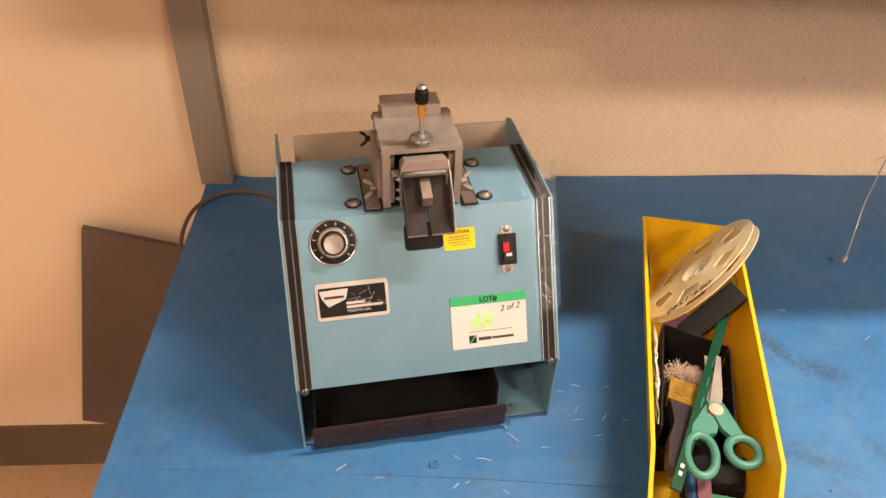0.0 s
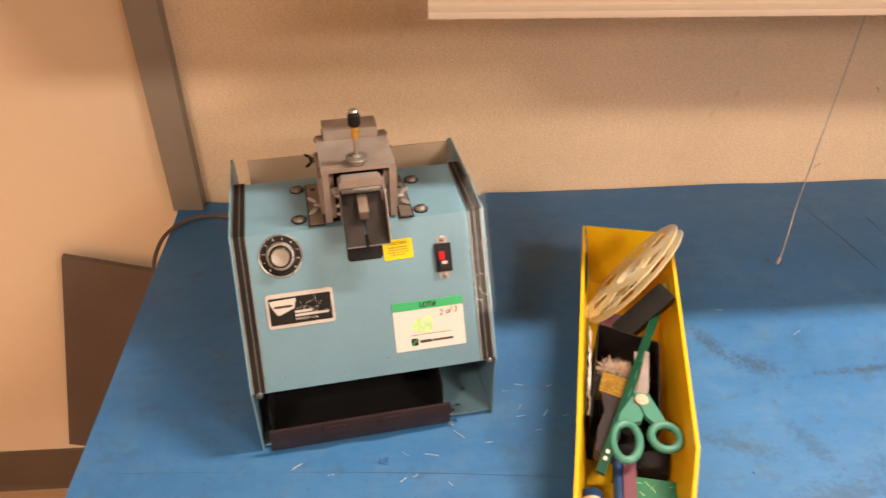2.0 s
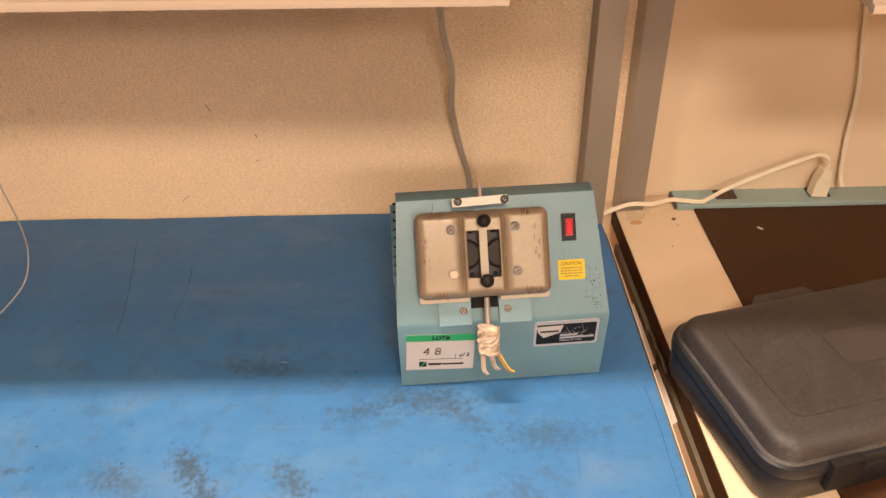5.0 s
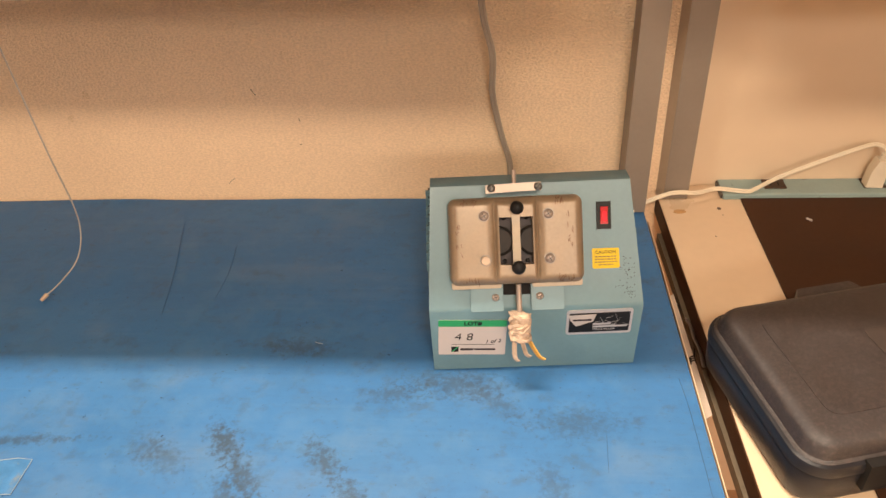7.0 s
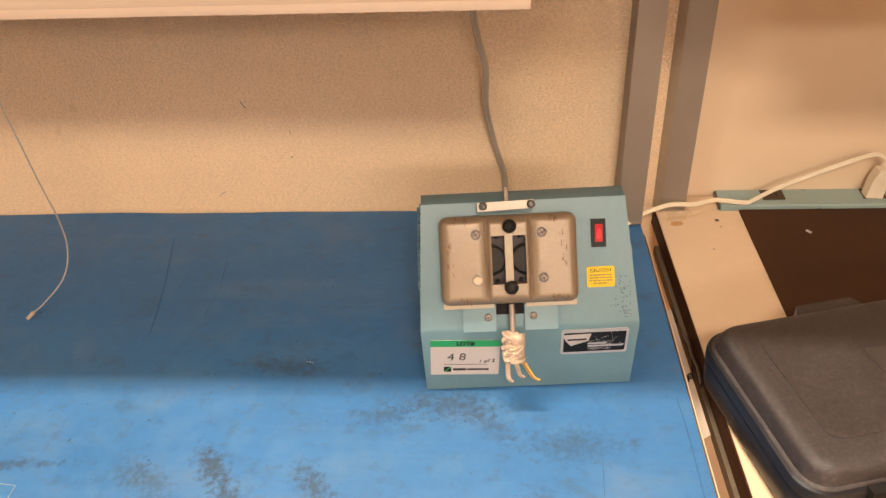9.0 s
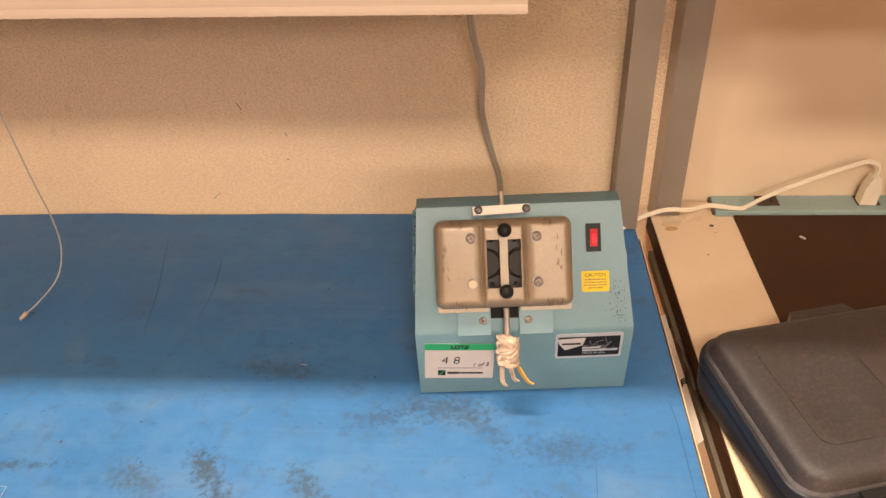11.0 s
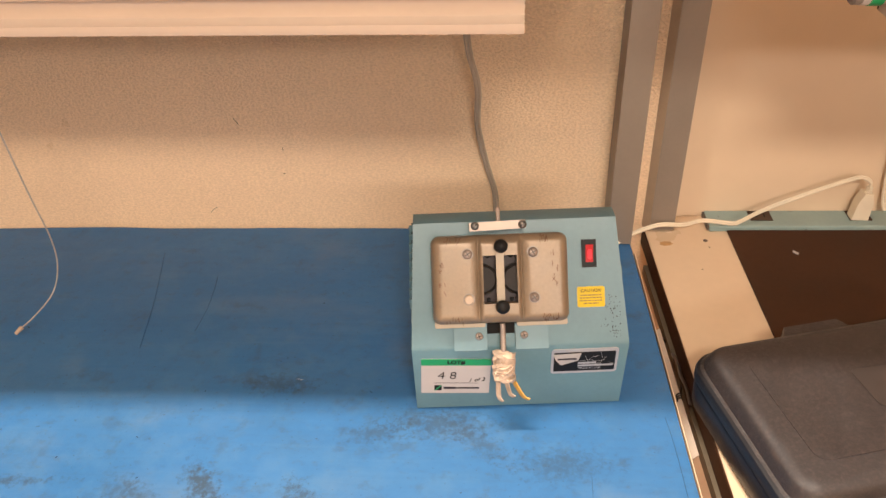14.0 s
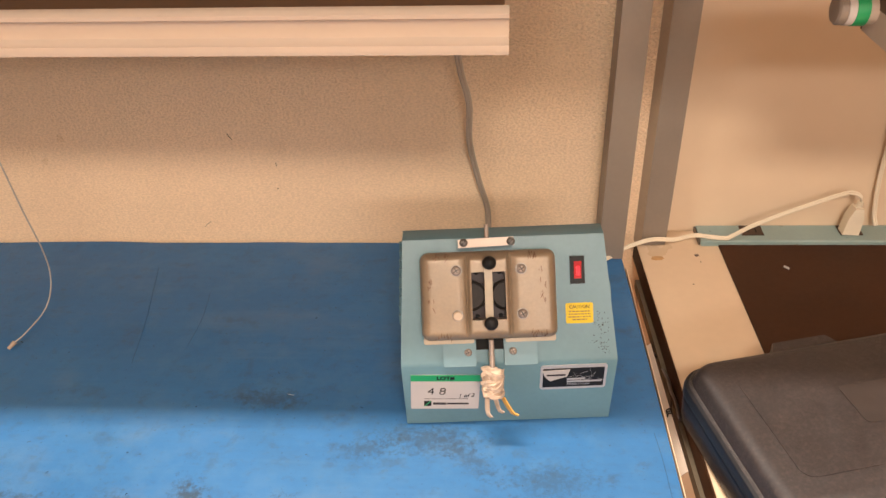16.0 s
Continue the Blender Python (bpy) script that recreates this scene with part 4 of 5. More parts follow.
for u, v in ((-0.0675, 0.178), (-0.0685, 0.110), (0.0765, 0.173), (0.0760, 0.104)):
    wsh = part("washer", cyl(B_(), (u, v, TOP), (u, v, TOP + 0.0010), 0.0090, seg=24), M_BLACK, A, "dark washer")
    screw(wsh, pose(u, v, TOP + 0.0010, 0, 0, 15), 0.0074, material=M_DULL)
# specks and handling marks on the hood
rr = random.Random(23)
for k in range(14):
    r_ = rr.uniform(0.0003, 0.0011)
    bm = prism(B_(), [(r_ * rr.uniform(0.6, 1.3) * math.cos(q), r_ * rr.uniform(0.5, 1.2) * math.sin(q)) for q in (0, 1.0, 2.1, 3.1, 4.2, 5.3)], -0.0001, 0.0002, "z")
    part("dark_speck", moved(bm, on_face(rr.uniform(-0.12, 0.12), rr.choice((rr.uniform(0.004, 0.03), rr.uniform(0.01, 0.17))))), M_DKSTEEL, A)
# creased clear tape along the edge
bm = B_()
rr = random.Random(3)
prev = None
for k in range(15):
    s_ = 0.06 + 0.012 * k
    row = []
    for j in range(6):
        p = FACE @ V(0.129 + 0.0044 * j, s_, 0.0050 + rr.uniform(-0.0006, 0.0010) + (0.0015 if j > 3 else 0))
        if j == 5:
            p += V(0.003, 0.004, -0.002)
        row.append(bm.verts.new(p))
    if prev:
        for j in range(5):
            bm.faces.new((prev[j], prev[j + 1], row[j + 1], row[j]))
    prev = row
film = part("clear_tape", bm, M_FILM, A, "creased clear packing tape")
film.visible_shadow = False
# Thin pale threads drawn as highlights on the creased tape.
rr = random.Random(9)
for k in range(14):
    s_, x_, ln, a = rr.uniform(0.07, 0.20), rr.uniform(0.124, 0.152), rr.uniform(0.003, 0.009), rr.uniform(-70, 70)
    bm = tube(B_(), smooth_line([(-ln, 0, 0), (0, rr.uniform(-0.002, 0.002), 0.0006), (ln, 0, 0)], 3), 0.00016, 5)
    part("tape_glint", moved(bm, on_face(x_, s_, a, 0.0058)), M_GLINT, film)
# supply cord
pts = smooth_line([(-0.19, -0.20, 0.93), (-0.235, -0.115, 0.925), (-0.30, -0.075, 0.918), (-0.352, -0.085, 0.912), (-0.382, -0.13, 0.900), (-0.392, -0.17, 0.85), (-0.39, -0.16, 0.70), (-0.36, -0.10, 0.55)])
solo("machine_cord", tube(B_(), pts, 0.0034, 8), M_DKCORD, "dark brown machine cord over the bench edge", "cord")

# ---- moulded lead former with tan cover ----
Bm = thing("lead_former", "teal moulded lead-forming machine with tan steel cover", "forming machine", pose(1.3150, -0.3745, DESK + 0.0015, 0, 0, 3.8))
SB0, SB1 = (-0.006, 0.103), (0.070, 0.215)
BA = math.degrees(math.atan2(SB1[1] - SB0[1], SB1[0] - SB0[0]))
BFACE = pose(0, SB0[0], SB0[1], BA, 0, 0)


def on_b(x, s, turn=0.0, h=0.0):
    return BFACE @ pose(x, s, h, 0, 0, turn)


bm = prism(B_(), [(0.0, 0.0), (-0.0085, 0.098), (-0.006, 0.103), (0.070, 0.215), (0.092, 0.2135), (0.190, 0.140), (0.200, 0.0)], -0.1205, 0.1175)
for v in bm.verts:
    if v.co.z > 0.12:
        v.co.x *= 0.945 if v.co.x < 0 else 0.91
bev(bm, 0.0062, 5, 25)
part("housing", bm, M_B, Bm, "teal moulded housing with paint chips")
bm = prism(B_(), [(0.008, 0.102), (0.050, 0.160), (0.10, 0.160), (0.15, 0.12), (0.15, 0.08)], 0.088, 0.1155)
part("side_swell", bev(bm, 0.006, 3), M_B, Bm)
# vent ribs on the sloping flank, slots coloured near-black for their shade
part("flank_panel", moved(prism(B_(), [(0.030, 0.085), (0.030, 0.112), (0.085, 0.150), (0.135, 0.120), (0.135, 0.085)], -0.1212, -0.1125), Matrix()), M_B, Bm)
for k in range(9):
    y, z = 0.040 + 0.0105 * k, 0.128 + 0.0052 * k
    part("vent_rib", bev(box(B_(), -0.1222, -0.1085, y - 0.0016, y + 0.0016, z - 0.0065, z + 0.0065), 0.001), M_B, Bm)
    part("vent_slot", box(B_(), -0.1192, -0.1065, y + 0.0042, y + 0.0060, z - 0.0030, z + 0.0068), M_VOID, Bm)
part("paint_loss", moved(prism(B_(), [(0.0, 0.0), (0.016, 0.004), (0.020, 0.016), (0.009, 0.021), (0.001, 0.013)], -0.0006, 0.0002), pose(-0.1206, 0.012, 0.070)), M_LIP, Bm, "bare tan patch where paint is gone")
# raised band that carries the cover, forked at its lower end round the lever
for x0, x1, s0, s1 in ((-0.0735, 0.0295, 0.0302, 0.1335), (-0.0735, -0.0375, -0.0050, 0.0300), (-0.0065, 0.0295, -0.0050, 0.0300)):
    part("cover_bed", bev(moved(box(B_(), x0, x1, s0, s1, -0.012, 0.0044), BFACE), 0.0014, 3), M_B, Bm)
# tan cover, ridged, with a window
COV = 0.030
cm = on_b(-0.022, 0.0735)


def cover_half(x0, x1, y0, y1, z0, z1, r):
    b = prism(B_(), rounded(x1 - x0, y1 - y0, r, 4, (x0 + x1) / 2, (y0 + y1) / 2), z0, z1, "z")
    return bev(b, min(0.0065, 0.45 * min(x1 - x0, y1 - y0, z1 - z0)), 4, 40)


def pressed_cover(hw, hh, r, rise):
    """Pressed steel cover: domed edges, two grooves, a raised middle band, a window."""
    xs = sorted({round(s_ * v_, 5) for s_ in (-1, 1) for v_ in (0.0, 0.006, 0.012, 0.0165, 0.018, 0.0192, 0.0205, 0.0215, 0.0225, 0.0235, 0.0245, 0.0260, 0.034, 0.042, 0.050, 0.056, 0.060, hw - 0.0095, hw - 0.0075, hw - 0.0055, hw - 0.0035, hw - 0.0018, hw - 0.0007, hw)})
    ys_ = sorted({round(s_ * v_, 5) for s_ in (-1, 1) for v_ in (0.0, 0.006, 0.012, 0.018, 0.0235, 0.0255, 0.028, 0.033, hh - 0.0120, hh - 0.0095, hh - 0.0075, hh - 0.0055, hh - 0.0035, hh - 0.0018, hh - 0.0007, hh)})
    b = B_()
    g = {}
    for x in xs:
        for y in ys_:
            qx, qy = abs(x) - (hw - r), abs(y) - (hh - r)
            px_, py_ = x, y
            if qx > 0 and qy > 0:
                k = max(qx, qy) / math.hypot(qx, qy)
                px_, py_ = math.copysign(hw - r + qx * k, x), math.copysign(hh - r + qy * k, y)
            d_ = min(1.0, max(0.0, (r - max(qx, qy)) / r)) if max(qx, qy) > 0 else 1.0
            z = rise * (0.35 + 0.65 * math.sqrt(1 - (1 - d_) ** 2))
            band = 1 / (1 + math.exp((abs(x) - 0.0225) / 0.0007))
            z += d_ * (0.0022 * band - 0.0030 * math.exp(-((abs(x) - 0.0228) / 0.0019) ** 2))
            g[x, y] = b.verts.new((px_, py_, z))
    for x, x2 in zip(xs, xs[1:]):
        for y, y2 in zip(ys_, ys_[1:]):
            if abs(x + x2) / 2 < 0.018 and abs(y + y2) / 2 < 0.0255:
                continue
            b.faces.new((g[x, y], g[x2, y], g[x2, y2], g[x, y2]))
    rim_ = [e for e in b.edges if len(e.link_faces) == 1]
    ex = bmesh.ops.extrude_edge_only(b, edges=rim_)
    for v in ex["geom"]:
        if isinstance(v, bmesh.types.BMVert):
            v.co.z = 0.0
    return b


cover = part("cover", moved(pressed_cover(0.0730, 0.0475, 0.0095, COV - 0.0125), cm @ pose(0, 0, 0.0085)), M_TAN, Bm, "tan pressed steel cover, rusty at the edges")
for x0, x1 in ((-0.0715, -0.017), (0.017, 0.0715)):
    part("cover_lip", moved(cover_half(x0, x1, -0.0520, -0.0445, 0.004, 0.0115, 0.002), cm), M_LIP, cover, "pale lip under the cover")
rr = random.Random(31)
for k in range(66):
    cx_, cy_, ln = ((-0.050, 0.0425), (0.052, 0.0425), (-0.050, -0.0425), (0.053, -0.0425), (0.058, 0.01), (-0.062, 0.0))[k % 6] + (rr.uniform(0.0015, 0.0070),)
    wide = 0.009 if k % 6 < 4 else 0.004
    x, y = cx_ + rr.uniform(-wide, wide), cy_ + rr.uniform(-0.003, 0.003) * (1 if k % 6 < 4 else 6)
    edge_drop = 0.0 if abs(y) < 0.038 else 0.0115 * (1 - math.sqrt(max(0, 1 - ((abs(y) - 0.038) / 0.0095) ** 2)))
    q = box(bmesh.new(), -0.0003, 0.0003, -ln / 2, ln / 2, -0.0006, 0.00045)
    q.transform(pose(x, y, COV - 0.0040 - edge_drop, 0, 0, rr.gauss(0, 22)))
    part("rust_scratch", moved(q, cm), M_RUST, cover)
part("window_well", moved(box(B_(), -0.0190, 0.0190, -0.027, 0.027, 0.0075, 0.013), cm), M_TRAY, Bm)
for sx in (-1, 1):
    part("die_roller", moved(lathe(B_(), [(0.0165, 0), (0.0165, 0.006), (0.0145, 0.008), (0.0135, 0.0065), (0.001, 0.0065)], pose(sx * 0.0185, 0.0, 0.0131), 32), cm), M_ROLLER, Bm)
    for y in (-0.0225, 0.0245):
        screw(Bm, cm @ pose(sx * 0.0125, y, 0.013), 0.0024, material=M_BLACK)
part("slide_bar", moved(bev(box(B_(), -0.0042, 0.0042, -0.033, 0.036, 0.0235, 0.029), 0.0008), cm), M_LIP, Bm, "pale slide bar")
for y in (0.0355, -0.0285):
    part("ball_knob", moved(lathe(B_(), [(0.0035, 0.027), (0.0035, 0.030)] + [(0.0074 * math.sin(a), 0.0368 - 0.0074 * math.cos(a)) for a in [radians(q) for q in range(28, 180, 12)]], pose(0.001, y, 0), 20), cm), M_BLACK, Bm, "black ball knob")
for x, y in ((-0.034, 0.0278), (0.035, 0.0278), (0.0352, -0.0202), (-0.0338, -0.0202)):
    wsh = part("washer", moved(cyl(B_(), (x, y, COV - 0.0042), (x, y, COV - 0.003), 0.0062, seg=20), cm), M_DULL, Bm)
    if x < 0 and y < 0:
        part("cap", moved(lathe(B_(), [(0.0050, 0), (0.0050, 0.004), (0.0042, 0.005), (0.0003, 0.005)], pose(x, y, COV - 0.003)), cm), M_CREAMPL, wsh, "pale plastic cap")
    else:
        screw(wsh, cm @ pose(x, y, COV - 0.003, 0, 0, 30), 0.0052, material=M_STEEL, cross=True)
# bracket above the cover
part("top_bracket", moved(bev(box(B_(), -0.0295, 0.0295, 0.0525, 0.0615, 0.020, 0.028), 0.001), cm @ pose(0, 0, 0, 0, 0, 1.5)), M_HOOD, Bm, "cream painted bracket")
for x in (-0.025, 0.025):
    screw(Bm, cm @ pose(x, 0.0573, 0.028, 0, 0, 45), 0.0045, material=M_DKSTEEL)
part("bracket_pin", moved(cyl(B_(), (0, 0.0617, 0.020), (0, 0.076, 0.020), 0.0024, seg=10), cm), M_STEEL, Bm)
# opening, a plate coloured near-black for shade, and lever with taped end
part("lever_slot", moved(box(B_(), -0.0370, -0.0070, 0.0125, 0.0300, -0.001, 0.0009), BFACE), M_VOID, Bm, "dark slot for the lever")
lever = part("lever", cyl(B_(), (-0.021, -0.006, 0.134), (-0.0205, -0.024, 0.100), 0.0030, seg=12), M_STEEL, Bm)
rr = random.Random(17)
wrap = lathe(B_(), [(0.004, 0.0), (0.0090, -0.002), (0.0104, -0.010), (0.0098, -0.018), (0.0104, -0.026), (0.0075, -0.031), (0.004, -0.034)], pose(-0.0205, -0.0245, 0.108, -12, 3, 0), 22)
for v in wrap.verts:
    v.co += V(1, 0.6, 0.3) * 0.0022 * noise.noise(v.co * 190)
tw = part("tape_wrap", wrap, M_TAPE, lever, "wrapped cream masking tape")
for k in range(16):
    h_, r_, w_ = rr.uniform(0.0010, 0.0022), rr.uniform(0.0106, 0.0130), 0.0007
    bm = lathe(B_(), [(r_ - w_, -h_), (r_, -h_ * 0.9), (r_ * rr.uniform(0.96, 1.05), h_ * 0.9), (r_ - w_, h_)], pose(-0.0205, -0.0255 - 0.0003 * k, 0.1055 - 0.0017 * k, -12 + rr.uniform(-32, 32), rr.uniform(-38, 38), 0), 18)
    for v in bm.verts:
        v.co += V(1, 0.8, 0.5) * 0.0022 * noise.noise(v.co * 230 + V(k, 0, 0))
    part("tape_turn", bm, M_TAPE, tw)
for x, a, ln, mt in ((-0.027, -8, 0.022, M_TAPE), (-0.018, 4, 0.017, M_TAPE), (-0.010, 22, 0.026, M_ORANGE)):
    pts = [(0, 0, 0), (0.001, -0.003, -0.4 * ln), (0.003, -0.006, -0.8 * ln), (0.007, -0.007, -ln)]
    bm = tube(B_(), smooth_line(pts, 5), 0.0034 if mt is M_TAPE else 0.0042, 6, 0.3)
    part("tape_tail", moved(bm, pose(x, -0.033, 0.073, 0, -a, 0)), mt, lever, "amber rubber tail" if mt is M_ORANGE else "")
for x in (-0.046, 0.003):
    screw(Bm, on_b(x, 0.0105, 20, 0.0042), 0.0042, material=M_STEEL, cross=True)
# switch, stickers
s = part("switch_bezel", bev(moved(box(B_(), -0.0078, 0.0078, -0.0152, 0.0152, -0.001, 0.0028), on_b(0.0765, 0.0965)), 0.0012), M_BLACK, Bm, "black switch bezel")
bm = prism(B_(), [(-0.0095, 0.002), (0.0095, 0.002), (0.0095, 0.0062), (0.0, 0.0045), (-0.0095, 0.0034)], -0.0040, 0.0040)
part("rocker", bev(moved(bm, on_b(0.0765, 0.0965)), 0.0012, 3), M_RED, s, "lit red rocker")
part("rocker_window", bev(moved(prism(B_(), rounded(0.0046, 0.0110, 0.0018, 3), 0.0044, 0.0062, "z"), on_b(0.0767, 0.0955)), 0.0004), M_REDGLOW, s, "bright window of the rocker")
caution(Bm, on_b(0.0775, 0.0490, 0.0, 0.0003), 0.030, 0.0225)
FB = pose(0, -0.0004, 0, 94.8, 0, 0)
nameplate(Bm, FB @ pose(0.0705, 0.0755, 0, 0, 0, 0.5), 0.074, 0.040)
sticker(Bm, FB @ pose(-0.0735, 0.0565, 0.0003, 0, 0, -3.0), "4 8", "1 of 2", 0.078, 0.059)
part("side_stud", cyl(B_(), (0.1040, 0.095, 0.150), (0.1120, 0.095, 0.150), 0.0017, seg=10), M_CHROME, Bm)
screw(Bm, pose(0.1118, 0.095, 0.150, 0, 90, 0), 0.0034)
rr = random.Random(5)
for k in range(64):
    x, s_ = rr.gauss(0.1000, 0.0055), rr.choice((rr.gauss(0.013, 0.004), rr.gauss(0.040, 0.007), rr.uniform(0.004, 0.050)))
    bm = prism(B_(), [(rr.uniform(0.0002, 0.0008) * math.cos(q), rr.uniform(0.0002, 0.0009) * math.sin(q)) for q in (0, 1.2, 2.4, 3.6, 4.9)], -0.0001, 0.00025, "z")
    part("paint_chip", moved(bm, on_b(min(x, 0.1085), s_)), M_BLACK, Bm)

# ---- yellow shelf bin ----
YB = thing("parts_bin", "long yellow plastic parts bin full of tools", "storage bin", pose(0.3205, -0.531, DESK + 0.0015, 0, 0, -13.3))
YM = pose(0.3205, -0.531, DESK + 0.0015, 0, 0, -13.3)
WB, LB, HB = 0.128, 0.486, 0.108


def rim(y):
    """Rim height along the bin: level, then cut down to a low front."""
    return HB if y > -0.165 else HB - 0.044 * min(1, (-0.165 - y) / 0.055)


ys = [-LB / 2 + 0.001, -0.228, -0.218, -0.205, -0.19, -0.175, -0.165, -0.10, 0.0, 0.10, 0.20, LB / 2 - 0.001]
for sx in (-1, 1):
    bm = B_()
    loops = []
    for y in ys:
        h = rim(y)
        xo, xb = sx * (WB / 2 - (HB - h) * 0.06), sx * (WB / 2 - 0.018)
        loops.append([bm.verts.new(p) for p in ((xb, y, 0.0), (xo, y, h - 0.004), (xo + sx * 0.0018, y, h - 0.003), (xo + sx * 0.0018, y, h), (xo - sx * 0.0026, y, h), (xo - sx * 0.0026, y, h - 0.006), (xb - sx * 0.0022, y, 0.0))])
    for a, b in zip(loops, loops[1:]):
        for k in range(7):
            bm.faces.new((a[k], a[(k + 1) % 7], b[(k + 1) % 7], b[k]))
    bm.faces.new(loops[0])
    bm.faces.new(loops[-1][::-1])
    part("side_wall", bm, M_YELLOW, YB)
for name_, y0, y1, top in (("back_wall", LB / 2 - 0.0030, LB / 2, HB), ("front_wall", -LB / 2 - 0.003, -LB / 2 + 0.0005, 0.063)):
    half = WB / 2 - 0.0205 + 0.017 * top / HB
    part(name_, bev(prism(B_(), [(-WB / 2 + 0.0205, 0.0), (WB / 2 - 0.0205, 0.0), (half, top), (-half, top)], y0, y1, "y"), 0.0006), M_YELLOW, YB)
part("bin_floor", box(B_(), -WB / 2 + 0.0205, WB / 2 - 0.0205, -LB / 2 + 0.002, LB / 2 - 0.0035, 0.0003, 0.0025), M_YELLOW, YB)
bm = prism(B_(), rounded(0.094, 0.026, 0.002, 2), 0, 0.0003, "z")
part("old_tag", moved(bm, pose(-0.0560, 0.165, 0.080, 90, 9, 90)), mat("faded_green_tag_paper", (0.20, 0.42, 0.16), 0.6, var=0.2, scale=60), YB, "faded green tag with worn writing")
for y in (0.150, 0.164, 0.178):
    part("tag_stroke", tube(B_(), smooth_line([(-0.0570, y - 0.004, 0.072), (-0.0556, y + 0.003, 0.080), (-0.0542, y - 0.002, 0.088)], 4), 0.0005, 5), M_INK, YB)


def in_bin(x, y, z, rx=0, ry=0, rz=0):
    return YM @ pose(x, y, z, rx, ry, rz)


# tape reel leaning in the bin
ax = V(0.595, 0.540, 0.595).normalized()
az = V(-0.808, 0.264, 0.546)
az = (az - ax * az.dot(ax)).normalized()
ay = az.cross(ax)
RM = Matrix((ax, ay, az)).transposed().to_4x4()
RM.translation = V(0.004, 0.124, 0.114)
reel = thing("tape_reel", "milky plastic component reel leaning in the bin", "reel", YM @ RM)
R = 0.088


def flange():
    """Thin disc with six spoke windows, as rings of quads with gaps."""
    b = B_()
    seg = 72
    radii = (0.0245, 0.034, 0.046, 0.071, R)
    vs = [[[b.verts.new((r * math.cos(2 * math.pi * k / seg), r * math.sin(2 * math.pi * k / seg), z)) for k in range(seg)] for r in radii] for z in (0.0, 0.0013)]

    def solid(ring, k):
        if ring == 2:
            return (k % 12) < 6
        return True
    for ring in range(4):
        for k in range(seg):
            q = (k + 1) % seg
            if not solid(ring, k):
                continue
            b.faces.new((vs[1][ring][k], vs[1][ring + 1][k], vs[1][ring + 1][q], vs[1][ring][q]))
            b.faces.new((vs[0][ring][q], vs[0][ring + 1][q], vs[0][ring + 1][k], vs[0][ring][k]))
            for kk, nb_ in ((k, (k - 1) % seg), (q, (k + 1) % seg)):
                if not solid(ring, nb_):
                    b.faces.new((vs[0][ring][kk], vs[0][ring + 1][kk], vs[1][ring + 1][kk], vs[1][ring][kk]))
            if ring == 3 or not (ring < 3 and solid(ring + 1, k)):
                b.faces.new((vs[0][ring + 1][k], vs[0][ring + 1][q], vs[1][ring + 1][q], vs[1][ring + 1][k]))
            if ring == 0 or not solid(ring - 1, k):
                b.faces.new((vs[0][ring][q], vs[0][ring][k], vs[1][ring][k], vs[1][ring][q]))
    return b


for z in (-0.0048, 0.0052):
    part("flange", moved(flange(), pose(0, 0, z, 0, 0, 8)), M_REEL, reel, "milky flange with cut-outs")
part("hub", lathe(B_(), [(0.0240, -0.0050), (0.0240, 0.0051), (0.0232, 0.0051), (0.0232, -0.0050)], None, 32), M_REEL, reel)
part("hub_web", lathe(B_(), [(0.0230, -0.0046), (0.0230, -0.0034), (0.0125, -0.0030), (0.0125, 0.0020), (0.0085, 0.0020), (0.0085, -0.0046)], None, 32), M_WHITE, reel, "pale inner hub")
words("reel_number", "064-1540", 0.0180, pose(0.0785 * math.cos(radians(236)), 0.0785 * math.sin(radians(236)), 0.0067, 0, 0, 149), M_INK, reel, 0.0001, 0.15)

# open black card box standing in the bin
cb = thing("card_box", "small open black card box in the bin", "box", in_bin(-0.003, -0.030, 0.0040, 0, 0, -3))
part("box_floor", box(B_(), -0.038, 0.038, -0.085, 0.070, 0.0, 0.0015), M_CARD, cb)
for x in (-0.0395, 0.0395):
    part("box_side", bev(box(B_(), x - 0.0009, x + 0.0009, -0.085, 0.078 if x < 0 else 0.058, 0.0016, 0.074), 0.0003), M_CARD, cb)
part("box_end", moved(bev(box(B_(), -0.040, 0.040, -0.0009, 0.0009, 0.0, 0.074), 0.0003), pose(0, 0.0705, 0, 0, 0, -14)), M_CARD, cb)
part("box_end", bev(box(B_(), -0.038, 0.038, -0.0865, -0.0852, 0.0, 0.040), 0.0003), M_CARD, cb)

# black block under the reel
bm = bev(box(B_(), -0.043, 0.043, -0.014, 0.014, -0.014, 0.014), 0.0085, 4)
solo("black_block", bm, M_BLACK, "black plastic block lying under the reel", "block", in_bin(0.022, 0.080, 0.083, 22, -36, 34))
bm = bev(box(B_(), -0.024, 0.024, -0.02, 0.02, -0.006, 0.006), 0.003, 2)
solo("foam_pad", bm, M_PINK, "dusty pink foam pad in the bin", "foam pad", in_bin(-0.012, 0.070, 0.058, 20, 0, -10))

# paint brush
br = thing("paint_brush", "used paint brush with dark handle and brass ferrule", "brush", in_bin(-0.0105, -0.020, 0.060, -2, 8, -9))
prof = [(-0.010, -0.140), (-0.013, -0.105), (-0.0095, -0.078), (-0.018, -0.047), (0.018, -0.047), (0.0095, -0.078), (0.013, -0.105), (0.010, -0.140), (0.0, -0.147)]
part("handle", bev(prism(B_(), prof, -0.007, 0.007, "z"), 0.0045, 3), M_GREYPL, br, "dark grey handle")
part("hang_hole", cyl(B_(), (0, -0.134, -0.0074), (0, -0.134, 0.0074), 0.0036, seg=14), M_BLACK, br)
